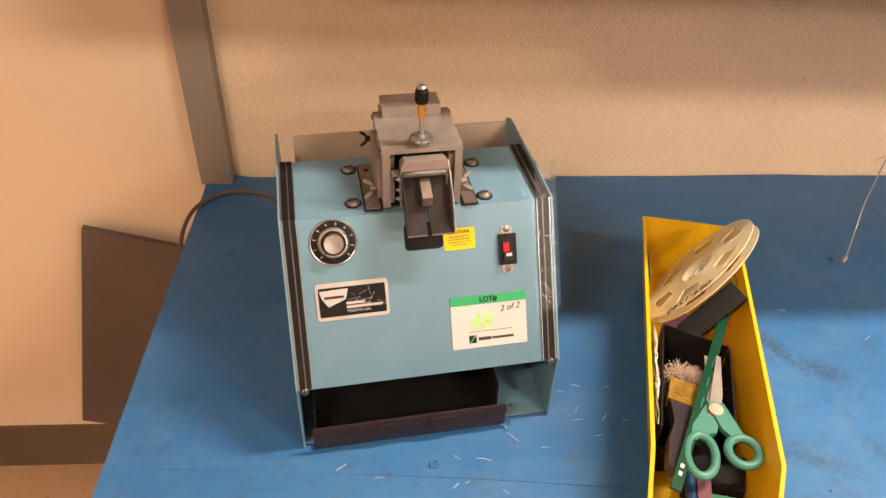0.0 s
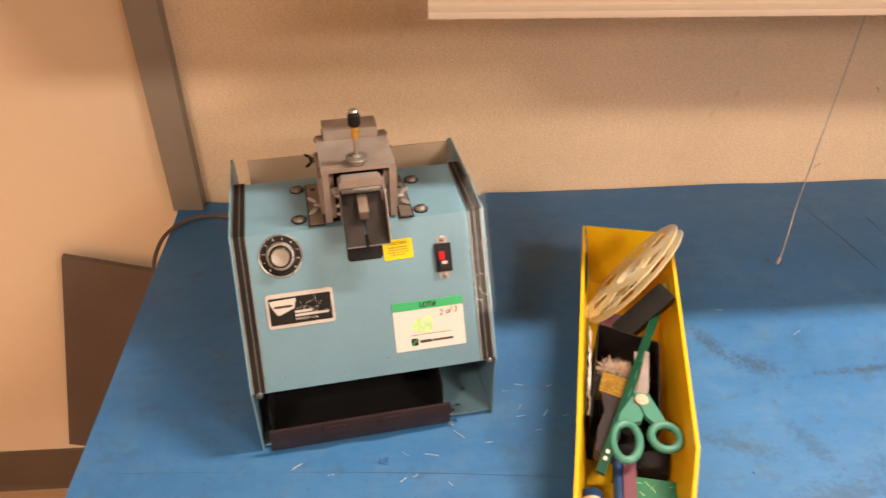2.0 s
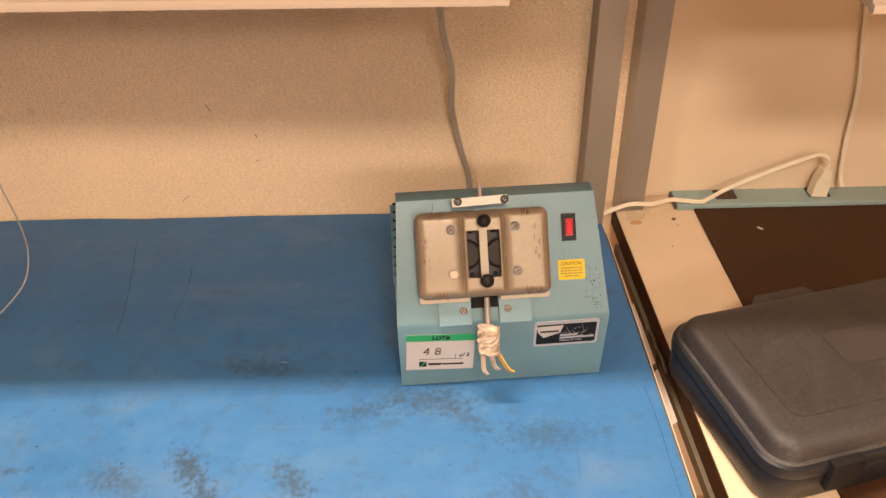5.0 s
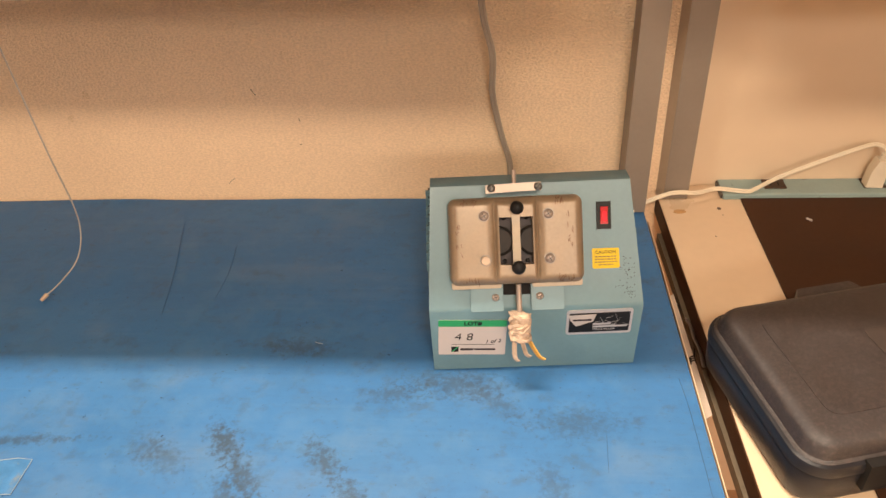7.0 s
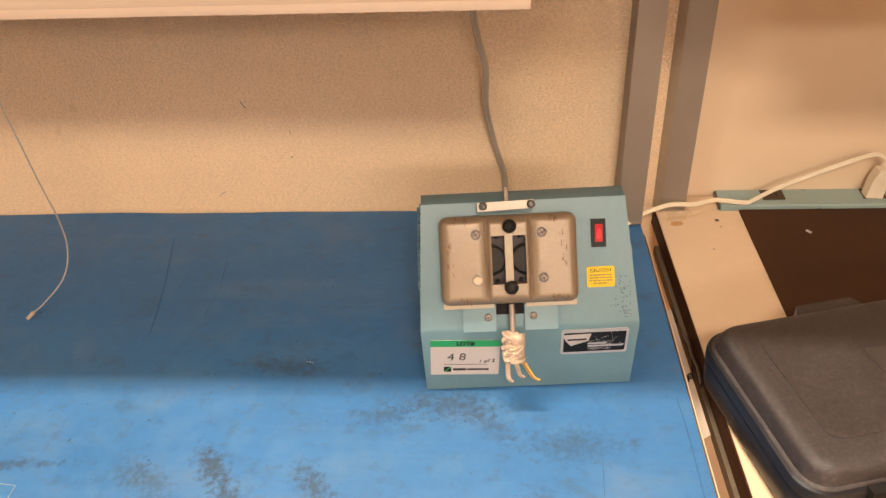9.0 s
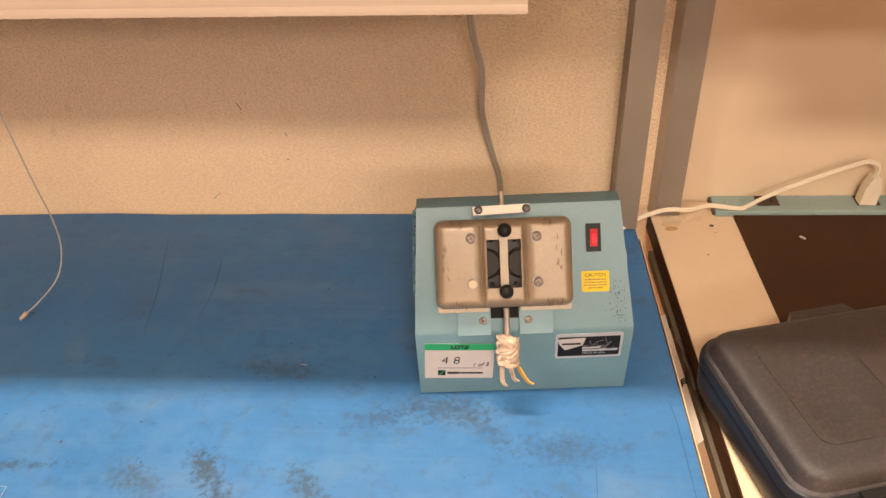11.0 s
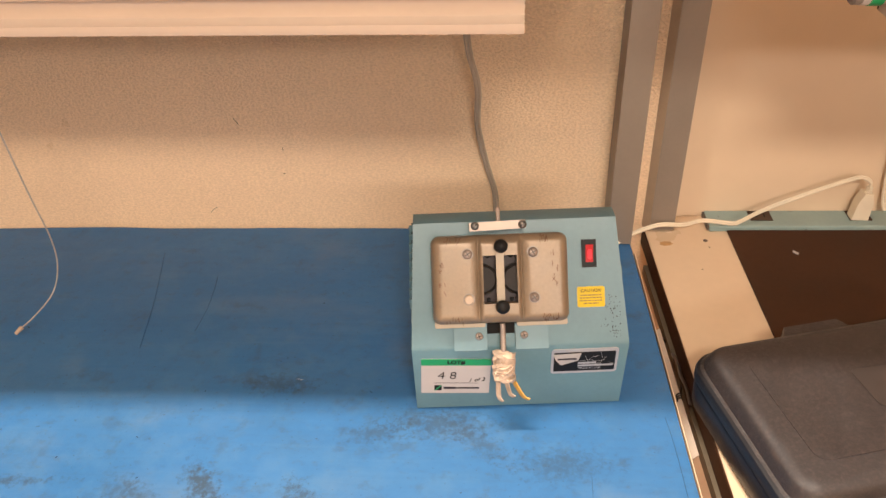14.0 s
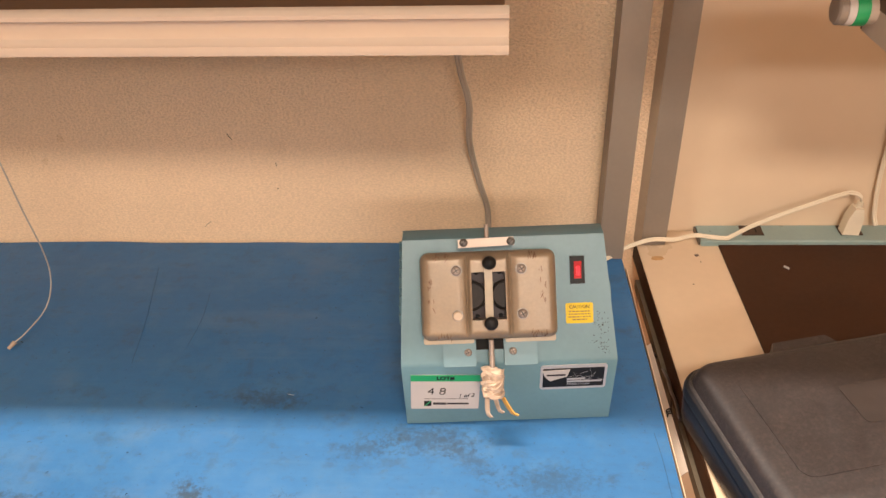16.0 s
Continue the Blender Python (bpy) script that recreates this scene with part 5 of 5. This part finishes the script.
fer = part("ferrule", bev(box(B_(), -0.021, 0.021, -0.0475, -0.012, -0.008, 0.008), 0.003, 2), M_BRASS, br, "brass ferrule")
for y in (-0.042, -0.035, -0.018):
    part("crimp", bev(box(B_(), -0.0215, 0.0215, y - 0.0012, y + 0.0012, -0.0088, 0.0088), 0.0006), M_BRASS, fer)
bm = B_()
rr = random.Random(11)
for k in range(1500):
    p = V(rr.gauss(0, 0.0095), -0.006 + rr.uniform(-0.006, 0.014), 0.002 + rr.gauss(0, 0.0045))
    d = V(rr.gauss(0, 0.8), rr.gauss(0.5, 0.6), rr.gauss(0.15, 0.45)).normalized()
    bend = V(rr.gauss(0, 1), rr.gauss(0, 1), rr.gauss(0, 0.6)) * 0.35
    prev = None
    for q in range(5):
        side = d.cross(V(0, 0, 1)).normalized() * 0.00022
        row = (bm.verts.new(p - side), bm.verts.new(p + side))
        if prev:
            bm.faces.new((prev[0], prev[1], row[1], row[0]))
        prev = row
        p = p + d * 0.0030
        d = (d + bend).normalized()
dome = B_()
bmesh.ops.create_icosphere(dome, subdivisions=4, radius=1.0, matrix=pose(0, -0.006, 0.000) @ Matrix.Diagonal((0.0185, 0.016, 0.0075, 1)))
for v in dome.verts:
    v.co += v.co.normalized() * 0.0030 * noise.noise(v.co * 420)
part("bristle_root", dome, M_BROWN, br, "dense dark bristle root")
tagged(part("bristles", bm, M_BRISTLE, br, "frayed curly tan bristles"), kind="stuff")

# green flat stick
st = thing("green_stick", "dark green plastic stick with faint markings", "tool", in_bin(0.0030, -0.046, 0.080, 1.5, 10, -15))
part("shaft", bev(box(B_(), -0.0056, 0.0056, -0.150, 0.150, -0.0022, 0.0022), 0.0018, 2), M_DKGREEN, st)
part("tip", bev(prism(B_(), [(-0.0050, 0.1502), (0.0050, 0.1502), (0.0105, 0.178), (0.0080, 0.202), (0.0, 0.214), (-0.0040, 0.190)], -0.0018, 0.0018, "z"), 0.0012, 2), mat("olive_clear_tip_plastic", (0.26, 0.25, 0.03), 0.3, trans=0.3, var=0.15), st, "olive clear plastic tip")
for y in (-0.130, -0.120):
    part("white_mark", box(B_(), -0.0022, 0.0018, y - 0.0026, y + 0.0026, 0.0021, 0.0026), M_WHITE, st)
for y in (-0.085, -0.055, -0.025, 0.008, 0.04):
    part("print_bar", box(B_(), 0.0014, 0.0024, y - 0.008, y + 0.007, 0.0021, 0.0025), M_MINT, st)

# scissors
sc = thing("scissors", "scissors with mint green handles and steel blades", "scissors", in_bin(0.0115, -0.082, 0.080, 3, 0, -2))
for sx, a in ((-1, 6), (1, -9)):
    bm = prism(B_(), [(-0.008, -0.008), (0.006, -0.008), (0.0065, 0.025), (0.002, 0.082), (-0.003, 0.084)], -0.0007 + 0.0016 * sx, 0.0007 + 0.0016 * sx, "z")
    part("blade", moved(bev(bm, 0.0003), pose(0, 0, 0, 0, 0, a * 0.6)), M_STEEL, sc, "steel blade")
    cx_, cy_, ra, rb = (-0.0165, -0.060, 0.0150, 0.0255) if sx < 0 else (0.0270, -0.047, 0.0160, 0.0172)
    ring = [(cx_ + ra * math.cos(2 * math.pi * k / 28), cy_ + rb * math.sin(2 * math.pi * k / 28), 0.001 * sx) for k in range(29)]
    grip = part("grip", tube(B_(), ring, 0.0048, 10), M_MINT, sc, "mint green grip")
    outline = [(0.0095, 0.010), (-0.0085, 0.010), (-0.0250, -0.024), (-0.0270, -0.040), (-0.0130, -0.0345), (0.0, -0.030)] if sx < 0 else [(-0.0095, 0.010), (0.0085, 0.010), (0.0270, -0.0260), (0.0240, -0.0310), (0.0160, -0.0340), (0.0050, -0.0240)]
    part("shank", bev(prism(B_(), outline, -0.0035 + 0.0013 * sx, 0.0035 + 0.0013 * sx, "z"), 0.002, 3, 50), M_MINT, grip)
part("pivot", lathe(B_(), [(0.0080, 0.0040), (0.0080, 0.0058), (0.0055, 0.0070), (0.0005, 0.0072)]), M_TAPE, sc, "cream pivot cap")

# odds and ends in the front of the bin
bm = bev(box(B_(), -0.030, 0.030, -0.023, 0.023, -0.019, 0.019), 0.004, 2)
solo("dark_box", bm, M_CARD, "small dark box under the scissors", "box", in_bin(0.018, -0.128, 0.0245, 0, 0, -8))
gb = thing("circuit_card", "green circuit card with pale traces in the bin", "circuit card", in_bin(0.028, -0.200, 0.040, 10, 4, 3))
part("board", bev(box(B_(), -0.025, 0.025, -0.035, 0.035, -0.0008, 0.0008), 0.0003), M_MESHGREEN, gb)
rr = random.Random(2)
for k in range(26):
    x, y = rr.uniform(-0.021, 0.021), rr.uniform(-0.031, 0.031)
    part("trace", moved(box(B_(), -rr.uniform(0.001, 0.005), 0.003, -0.0003, 0.0003, 0.0008, 0.0011), pose(x, y, 0, 0, 0, rr.choice((0, 45, 90, 135)))), M_GREENINK, gb)
gl = thing("glue_bottle", "small deep blue bottle with a cream label in the bin", "bottle", in_bin(-0.038, -0.218, 0.030, 84, 0, 6))
part("bottle", lathe(B_(), [(0.013, -0.035), (0.0145, -0.033), (0.0140, 0.010), (0.009, 0.016), (0.007, 0.026), (0.002, 0.027)], None, 24), M_BLUEPL, gl)
part("bottle_label", lathe(B_(), [(0.0147, -0.022), (0.0148, -0.021), (0.0148, 0.001), (0.0147, 0.002)], None, 24), M_TAPE, gl, "cream paper label")
solo("marker_pen", tube(B_(), [(0, -0.05, 0), (0, 0.0, 0), (0, 0.05, 0)], 0.006, 12), M_BLUEPL, "blue pen in the bin", "pen", in_bin(-0.0125, -0.192, 0.048, 4, 0, 2))
solo("foam_strip", bev(box(B_(), -0.007, 0.007, -0.045, 0.045, -0.004, 0.004), 0.002), M_PINK, "dark pink strip in the bin", "strip", in_bin(-0.001, -0.195, 0.050, 4, 0, 0))
# crumpled clear bag along the side
bm = B_()
rr = random.Random(8)
rows_ = []
for k in range(16):
    rows_.append([bm.verts.new((-0.0455 - 0.0021 * j + rr.uniform(-0.0012, 0.0012), -0.105 + 0.0115 * k, 0.030 + 0.0145 * j + rr.uniform(-0.003, 0.003))) for j in range(5)])
for a, b in zip(rows_, rows_[1:]):
    for j in range(4):
        bm.faces.new((a[j], a[j + 1], b[j + 1], b[j]))
bag = solo("plastic_bag", bm, M_FILM, "crumpled clear plastic bag in the bin", "bag", YM)
bag.visible_shadow = False
# Pale streaks laid in as highlights along the bag's folds.
for k in range(16):
    y_, z_ = rr.uniform(-0.10, 0.055), rr.uniform(0.050, 0.088)
    x_ = -0.0455 - 0.0021 * (z_ - 0.030) / 0.0145
    ln = rr.uniform(0.008, 0.024)
    pts = smooth_line([(x_ + 0.0015, y_ - ln, z_ + rr.uniform(-0.005, 0.005)), (x_ + 0.004, y_, z_ + rr.uniform(-0.004, 0.004)), (x_ + 0.0015, y_ + ln, z_ + rr.uniform(-0.005, 0.005))], 4)
    part("bag_glint", tube(B_(), pts, rr.uniform(0.0003, 0.0007), 5), M_GLINT, bag)

# ---- neighbouring bench ----
nb = thing("side_bench", "cream laminate bench with a brown rubber mat", "workbench")
part("worktop", bev(prism(B_(), [(1.5180, 0.029), (1.5410, -0.78), (3.2, -0.78), (3.2, 0.029)], DESK - 0.022, DESK, "z"), 0.0015), M_LAMINATE, nb, "cream laminate top with small stains")
part("edge_band", prism(B_(), [(1.5164, 0.028), (1.5178, 0.028), (1.5408, -0.78), (1.5394, -0.78)], DESK - 0.0300, DESK - 0.0010, "z"), M_BROWNMAT, nb, "dark brown edge band")
part("frame_rail", bev(prism(B_(), [(1.5125, -0.060), (1.5280, -0.060), (1.5500, -0.78), (1.5350, -0.78)], DESK - 0.046, DESK - 0.0305, "z"), 0.0015), M_OLIVE, nb, "worn olive steel edge rail")
part("cross_strap", tube(B_(), [(1.5010, -0.192, 0.858), (1.5150, -0.214, 0.860), (1.5320, -0.240, 0.860)], 0.0048, 8, 0.5), M_BLACK, nb, "dark strap under the rail")
part("lower_rail", bev(prism(B_(), [(1.5420, -0.055), (1.5500, -0.055), (1.5735, -0.78), (1.5655, -0.78)], DESK - 0.120, DESK - 0.024, "z"), 0.0015), M_OLIVE, nb)
for y in (-0.70, -0.10):
    part("leg", bev(box(B_(), 1.551, 1.591, y - 0.02, y + 0.02, FLOOR, DESK - 0.023), 0.002), M_OLIVE, nb)
    part("leg", bev(box(B_(), 3.13, 3.17, y - 0.02, y + 0.02, FLOOR, DESK - 0.031), 0.002), M_OLIVE, nb)
bm = bev(prism(B_(), [(1.6425, -0.0145), (1.6460, -0.62), (3.1, -0.62), (3.1, -0.0145)], DESK + 0.0004, DESK + 0.0030, "z"), 0.0008)
solo("brown_mat", bm, M_BROWNMAT, "dark brown rubber mat on the cream bench", "bench mat")
# outlet strip
rail = thing("outlet_strip", "grey-teal steel outlet strip along the back of the bench", "outlet strip")
bm = prism(B_(), [(-0.0125, DESK + 0.0005), (-0.0125, DESK + 0.0065), (-0.0105, DESK + 0.0085), (0.029, DESK + 0.0100), (0.029, DESK + 0.0005)], 1.616, 3.1)
part("housing", bev(bm, 0.0012), M_TEAL, rail, "worn teal enamel housing")
part("front_lip", bev(box(B_(), 1.617, 3.1, -0.0140, -0.0127, DESK + 0.0006, DESK + 0.0042), 0.0004), M_TEAL, rail)
part("end_plate", box(B_(), 1.613, 1.6155, -0.011, 0.028, DESK + 0.001, DESK + 0.009), M_DKSTEEL, rail)
OT = pose(0, -0.0105, DESK + 0.0085, 2.2, 0, 0)
for k in range(9):
    x = 1.698 + 0.148 * k
    f = part("outlet", moved(bev(box(B_(), x - 0.0165, x + 0.0165, 0.013, 0.037, -0.0005, 0.0016), 0.0007), OT), M_SOCKET, rail, "dark outlet face")
    for dx in (-0.006, 0.006):
        part("outlet_slot", moved(box(B_(), x + dx - 0.001, x + dx + 0.001, 0.020, 0.029, 0.0012, 0.0019), OT), M_BLACK, f)
for x in (1.76, 1.90):
    screw(rail, pose(x, -0.0141, DESK + 0.0030, 90, 0, 0), 0.0016, material=M_DKSTEEL)
# plug and white cord
pl = thing("white_plug", "cream plug and flat cord running to the outlet strip", "plug")
bm = prism(B_(), [(-0.0125, 0.0), (0.0125, 0.0), (0.0115, 0.028), (0.006, 0.046), (-0.006, 0.046), (-0.0115, 0.028)], -0.009, 0.009, "y")
part("plug_body", moved(bev(bm, 0.002, 2), pose(1.843, 0.010, DESK + 0.0104, 0, 3, 0)), M_WCORD, pl)
for k in range(3):
    part("strain_rib", cyl(B_(), (1.846 + 0.0003 * k, 0.010, DESK + 0.0570 + 0.003 * k), (1.846 + 0.0003 * k, 0.010, DESK + 0.0590 + 0.003 * k), 0.0054 - 0.0006 * k, seg=12), M_WCORD, pl)
pts = smooth_line([(1.847, 0.010, DESK + 0.064), (1.845, 0.010, DESK + 0.075), (1.831, 0.009, DESK + 0.083), (1.810, 0.005, DESK + 0.0815), (1.7456, 0.002, DESK + 0.0556), (1.6924, -0.002, DESK + 0.0322), (1.662, -0.010, DESK + 0.0190), (1.648, -0.014, DESK + 0.0172), (1.604, -0.014, DESK + 0.0225), (1.570, -0.031, DESK + 0.0265), (1.5295, -0.041, DESK + 0.0325), (1.489, -0.043, DESK + 0.0155), (1.470, -0.050, DESK + 0.006), (1.435, -0.07, DESK + 0.005), (1.42, -0.11, DESK + 0.005)])
bm = tube(B_(), pts, 0.0018, 8)
tube(bm, [p + V(0, -0.0014, -0.0029) for p in pts], 0.0018, 8)
part("cord", bm, M_WCORD, pl, "flat cream twin cord")
pts = smooth_line([(2.06, -0.004, DESK + 0.022), (2.11, 0.012, DESK + 0.030), (2.16, 0.016, DESK + 0.029), (2.22, 0.0, DESK + 0.024), (2.26, -0.03, DESK + 0.010), (2.30, -0.08, DESK + 0.008)])
solo("black_lead", tube(B_(), pts, 0.0035, 8), M_BLACK, "black lead lying over the outlet strip", "cord")
# red-handled tool behind the case
rt = thing("red_handled_tool", "tool with a red plastic grip leaning behind the case", "tool")
part("grip", tube(B_(), [(1.905, -0.242, 0.950), (1.935, -0.225, 0.985), (1.975, -0.205, 1.03), (2.01, -0.19, 1.065)], 0.0085, 12), M_REDPL, rt, "red plastic grip")
part("collar", cyl(B_(), (1.894, -0.248, 0.937), (1.9045, -0.2422, 0.9495), 0.0095, seg=14), M_WHITE, rt)
part("shank", cyl(B_(), (1.868, -0.262, 0.909), (1.8938, -0.2482, 0.9368), 0.006, seg=12), M_STEEL, rt)
# grey post foot on the cream bench, small marks
for x, y, r_ in ((1.605, -0.038, 0.0035), (1.585, -0.11, 0.0012), (1.607, -0.055, 0.0010)):
    solo("spot_mark", lathe(B_(), [(r_, 0.0), (r_ * 0.9, 0.0004), (0.0003, 0.0004)], pose(x, y, DESK + 0.0001), 12), M_BROWN, "small dark screw cover on the cream top", "screw cover", None, "small marks")
solo("wire_chip", bev(box(B_(), -0.0042, 0.0042, -0.0014, 0.0014, 0, 0.002), 0.0006), M_WHITE, "small white chip lying on the brown mat", "chip", pose(1.726, -0.074, DESK + 0.0031, 0, 0, -50))

solo("amber_stain", prism(B_(), [(-0.010, -0.003), (-0.004, -0.006), (0.005, -0.005), (0.010, -0.001), (0.007, 0.004), (-0.002, 0.005), (-0.008, 0.003)], 0, 0.0003, "z"), M_STAIN, "dried amber stain on the cream top", "stain", pose(1.545, -0.0455, DESK + 0.0002))

# moulded case on the brown mat
cs = thing("tool_case", "black moulded plastic tool case, closed", "tool case", pose(1.503, -0.352, DESK + 0.0035, 0, 0, 14.0))
CW, CD, CH = 0.350, 0.224, 0.083


def case_shell(levels):
    """Stacked rounded outlines (inset, corner radius, height) closed above and below."""
    b = B_()
    loops = [[b.verts.new((x, y, z)) for x, y in rounded(CW - 2 * d, CD - 2 * d, max(0.004, r), 9, CW / 2, -CD / 2)] for d, r, z in levels]
    for p_, q_ in zip(loops, loops[1:]):
        for k in range(len(p_)):
            b.faces.new((p_[k], p_[(k + 1) % len(p_)], q_[(k + 1) % len(p_)], q_[k]))
    b.faces.new(loops[0][::-1])
    b.faces.new(loops[-1])
    return b


# Base and skirt take the dark copy, so their shade is painted in.
part("case_base", case_shell([(0.012, 0.020, 0.0), (0.006, 0.026, 0.003), (0.004, 0.028, 0.010), (0.0015, 0.032, 0.040), (0.003, 0.030, 0.0425)]), M_CASEBASE, cs)
part("lid_skirt", case_shell([(0.003, 0.030, 0.0435), (0.0, 0.034, 0.046), (0.0, 0.034, 0.054), (0.0016, 0.032, 0.0580), (0.0045, 0.029, 0.0598)]), M_CASEBASE, cs)
part("case_lid", case_shell([(0.0048, 0.029, 0.0599), (0.0062, 0.028, 0.0612), (0.0082, 0.026, 0.0618), (0.0090, 0.026, 0.0640), (0.0115, 0.024, 0.0735), (0.0150, 0.021, 0.0785), (0.0200, 0.017, 0.0805), (0.0260, 0.014, 0.0812)]), M_CASE, cs, "black lid with grey scuffs and sheen in its colour")
bm = prism(B_(), rounded(CW - 0.090, CD - 0.085, 0.014, 5, CW / 2, -CD / 2), CH - 0.003, CH - 0.0011, "z")
part("lid_panel", bev(bm, 0.0006, 3), M_CASE, cs)
bm = prism(B_(), rounded(0.105, 0.052, 0.006, 4, CW * 0.56, -CD * 0.48), CH - 0.0020, CH - 0.0005, "z")
part("label_field", bev(bm, 0.0003), M_CASELABEL, cs, "smooth black label field")
part("seam_rim", case_shell([(0.0032, 0.030, 0.0426), (0.0032, 0.030, 0.0434)]), M_BLACK, cs)
bm = prism(B_(), [(0.112, -0.012), (0.120, 0.003), (0.186, 0.003), (0.194, -0.012)], 0.050, 0.0740, "z")
part("hinge_boss", bev(bm, 0.003, 3), M_CASE, cs)
for x in (0.06, 0.245):
    part("latch", bev(box(B_(), x, x + 0.035, -CD - 0.006, -CD + 0.004, 0.026, 0.062), 0.002, 2), M_BLACK, cs)

# ---- small things on the blue mat ----
scrap = thing("sticker_scrap", "torn remnant of a clear pale sticker on the mat", "sticker scrap", pose(0.725, -0.548, DESK + 0.0008, 0, 0, 8))
outline = [(-0.036, -0.021), (0.030, -0.026), (0.037, 0.018), (0.020, 0.022), (-0.030, 0.019), (-0.039, 0.006)]
part("film", prism(B_(), outline, 0, 0.0003, "z"), mat("thin_clear_remnant", (0.045, 0.155, 0.33), 0.35, var=0.25, scale=60, spots=((0.14, 0.18, 0.22), 50, 0.56, 0.70)), scrap)
edge = [(x, y, 0.0004) for x, y in outline]
part("torn_edge", tube(B_(), edge + edge[:1], 0.0005, 5), mat("pale_paper_edge", (0.24, 0.30, 0.36), 0.6, var=0.2, scale=90), scrap, "pale torn edge")
pen = thing("pen_number", "lot number written on the mat in blue ink", "writing", pose(0.0, -0.617, DESK + 0.0010, 0, 0, 3))
words("digits", "48", 0.017, Matrix(), M_BLUEINK, pen, 0.0001, 0.1, -0.0005)
# Mat creases: fold shade drawn as thin dark lines.
bm = tube(B_(), smooth_line([(-0.33, -0.612, 0), (-0.15, -0.622, 0), (0.05, -0.636, 0), (0.24, -0.655, 0)]), 0.0004, 6)
solo("mat_crease", moved(bm, pose(0, 0, DESK + 0.0002)), M_CREASE, "thin dark crease across the mat", "crease")
bm = tube(B_(), smooth_line([(1.4820, -0.39, 0), (1.4855, -0.45, 0), (1.4870, -0.62, 0), (1.4890, -0.80, 0)]), 0.00035, 6)
solo("mat_crease", moved(bm, pose(0, 0, DESK + 0.0002)), M_CREASE, "thin dark crease along the mat's edge", "crease")
for line_ in (((0.774, -0.073), (0.802, -0.196), (0.817, -0.285)), ((0.876, -0.129), (0.883, -0.196), (0.881, -0.251)), ((1.390, -0.475), (1.387, -0.525))):
    bm = tube(B_(), smooth_line([(x, y, 0) for x, y in line_]), 0.00028, 6)
    solo("mat_crease", moved(bm, pose(0, 0, DESK + 0.0004)), M_CREASE, "faint dark crease in the blue mat", "crease")
rr = random.Random(21)
spots_ = [(0.224, -0.51), (0.218, -0.546), (0.235, -0.56), (0.181, -0.535), (0.141, -0.598), (0.04, -0.638), (0.035, -0.603), (-0.109, -0.612), (0.176, -0.56), (0.19, -0.50), (0.02, -0.645), (-0.06, -0.63), (0.10, -0.585), (0.205, -0.585), (0.165, -0.515), (0.06, -0.615), (0.52, -0.36), (0.62, -0.42), (1.04, -0.34), (0.085, -0.66)]
for x, y in spots_:
    d_ = rr.uniform(0.003, 0.009)
    a = rr.uniform(-60, 60)
    bm = tube(B_(), [(-d_, 0, 0), (0, rr.uniform(-0.0008, 0.0008), 0.0003), (d_, 0, 0)], rr.choice((0.00016, 0.00022, 0.00030)), 5)
    solo("lead_clipping", bm, M_CLIP, "bright snipped wire lead on the blue mat", "wire clipping", pose(x + rr.uniform(-0.006, 0.006), y + rr.uniform(-0.006, 0.006), DESK + 0.0012, 0, 0, a), "lead clippings")
specks_ = random.Random(55)
for x, y in tuple((specks_.uniform(0.5, 1.46), specks_.uniform(-0.66, -0.10)) for _ in range(16)) + tuple((specks_.uniform(-0.25, 0.5), specks_.uniform(-0.70, -0.58)) for _ in range(5)) + ((0.504, -0.09), (0.551, -0.088), (0.60, -0.37), (-0.02, -0.66), (1.02, -0.30), (0.93, -0.36)):
    r_ = rr.uniform(0.0004, 0.0010)
    bm = lathe(B_(), [(r_, 0), (r_ * 0.9, r_ * 0.5), (r_ * 0.2, r_ * 0.8)], None, 7)
    bm.transform(pose(0, 0, 0, 0, 0, rr.uniform(0, 180)) @ Matrix.Diagonal((rr.uniform(1.2, 3.0), rr.uniform(0.5, 0.9), 0.8, 1)))
    solo("grit_crumb", bm, M_BLACK, "dark crumb of dirt on the blue mat", "crumb", pose(x, y, DESK + 0.0006), "dirt crumbs")
# things in the gap between the benches
solo("hanging_paper", bev(box(B_(), -0.0006, 0.0006, -0.108, 0.108, -0.035, 0.035), 0.0002), M_PAPER, "cream paper stuck slantwise in the gap between the benches", "paper", pose(1.4935, -0.310, 0.841, 0, 40, 1.8))
sq = [(1.5150 + 0.0032 * math.cos(0.785 * k), -0.322 - 0.00045 * k, 0.866 + 0.0032 * math.sin(0.785 * k)) for k in range(26)]
solo("coiled_wire", tube(B_(), [(1.5215, -0.300, 0.866), (1.5200, -0.312, 0.868)] + sq, 0.0009, 6), M_BLACK, "short coiled black wire hanging in the gap", "wire")
bm = tube(B_(), smooth_line([(1.5175, -0.262, 0.8765), (1.5200, -0.282, 0.8790), (1.5205, -0.300, 0.8770), (1.5225, -0.322, 0.8790), (1.5225, -0.348, 0.8765)]), 0.0036, 8, 0.4)
solo("cable_clip", bm, M_CHROME, "bent bright metal clip lying on the side rail", "clip")

# crumbs beside the tray
AM = pose(-0.001, -0.568, DESK + 0.0015, 0, 0, 8.2)
rr = random.Random(6)
for u, v, mt in ((0.093, 0.004, M_PLATE), (0.098, 0.010, M_DKSTEEL), (0.096, -0.004, M_DKSTEEL), (0.090, -0.010, M_PLATE)):
    bm = tube(B_(), [(-0.003, 0, 0.001), (0.0, rr.uniform(-0.002, 0.002), 0.0025), (0.003, 0.001, 0.001)], 0.0009, 6)
    solo("metal_crumb", bm, mt, "bent scrap of metal beside the waste tray", "metal scrap", AM @ pose(u, v, 0.0035 if v > 0.003 else -0.0004, 0, 0, rr.uniform(0, 180)), "metal scraps")
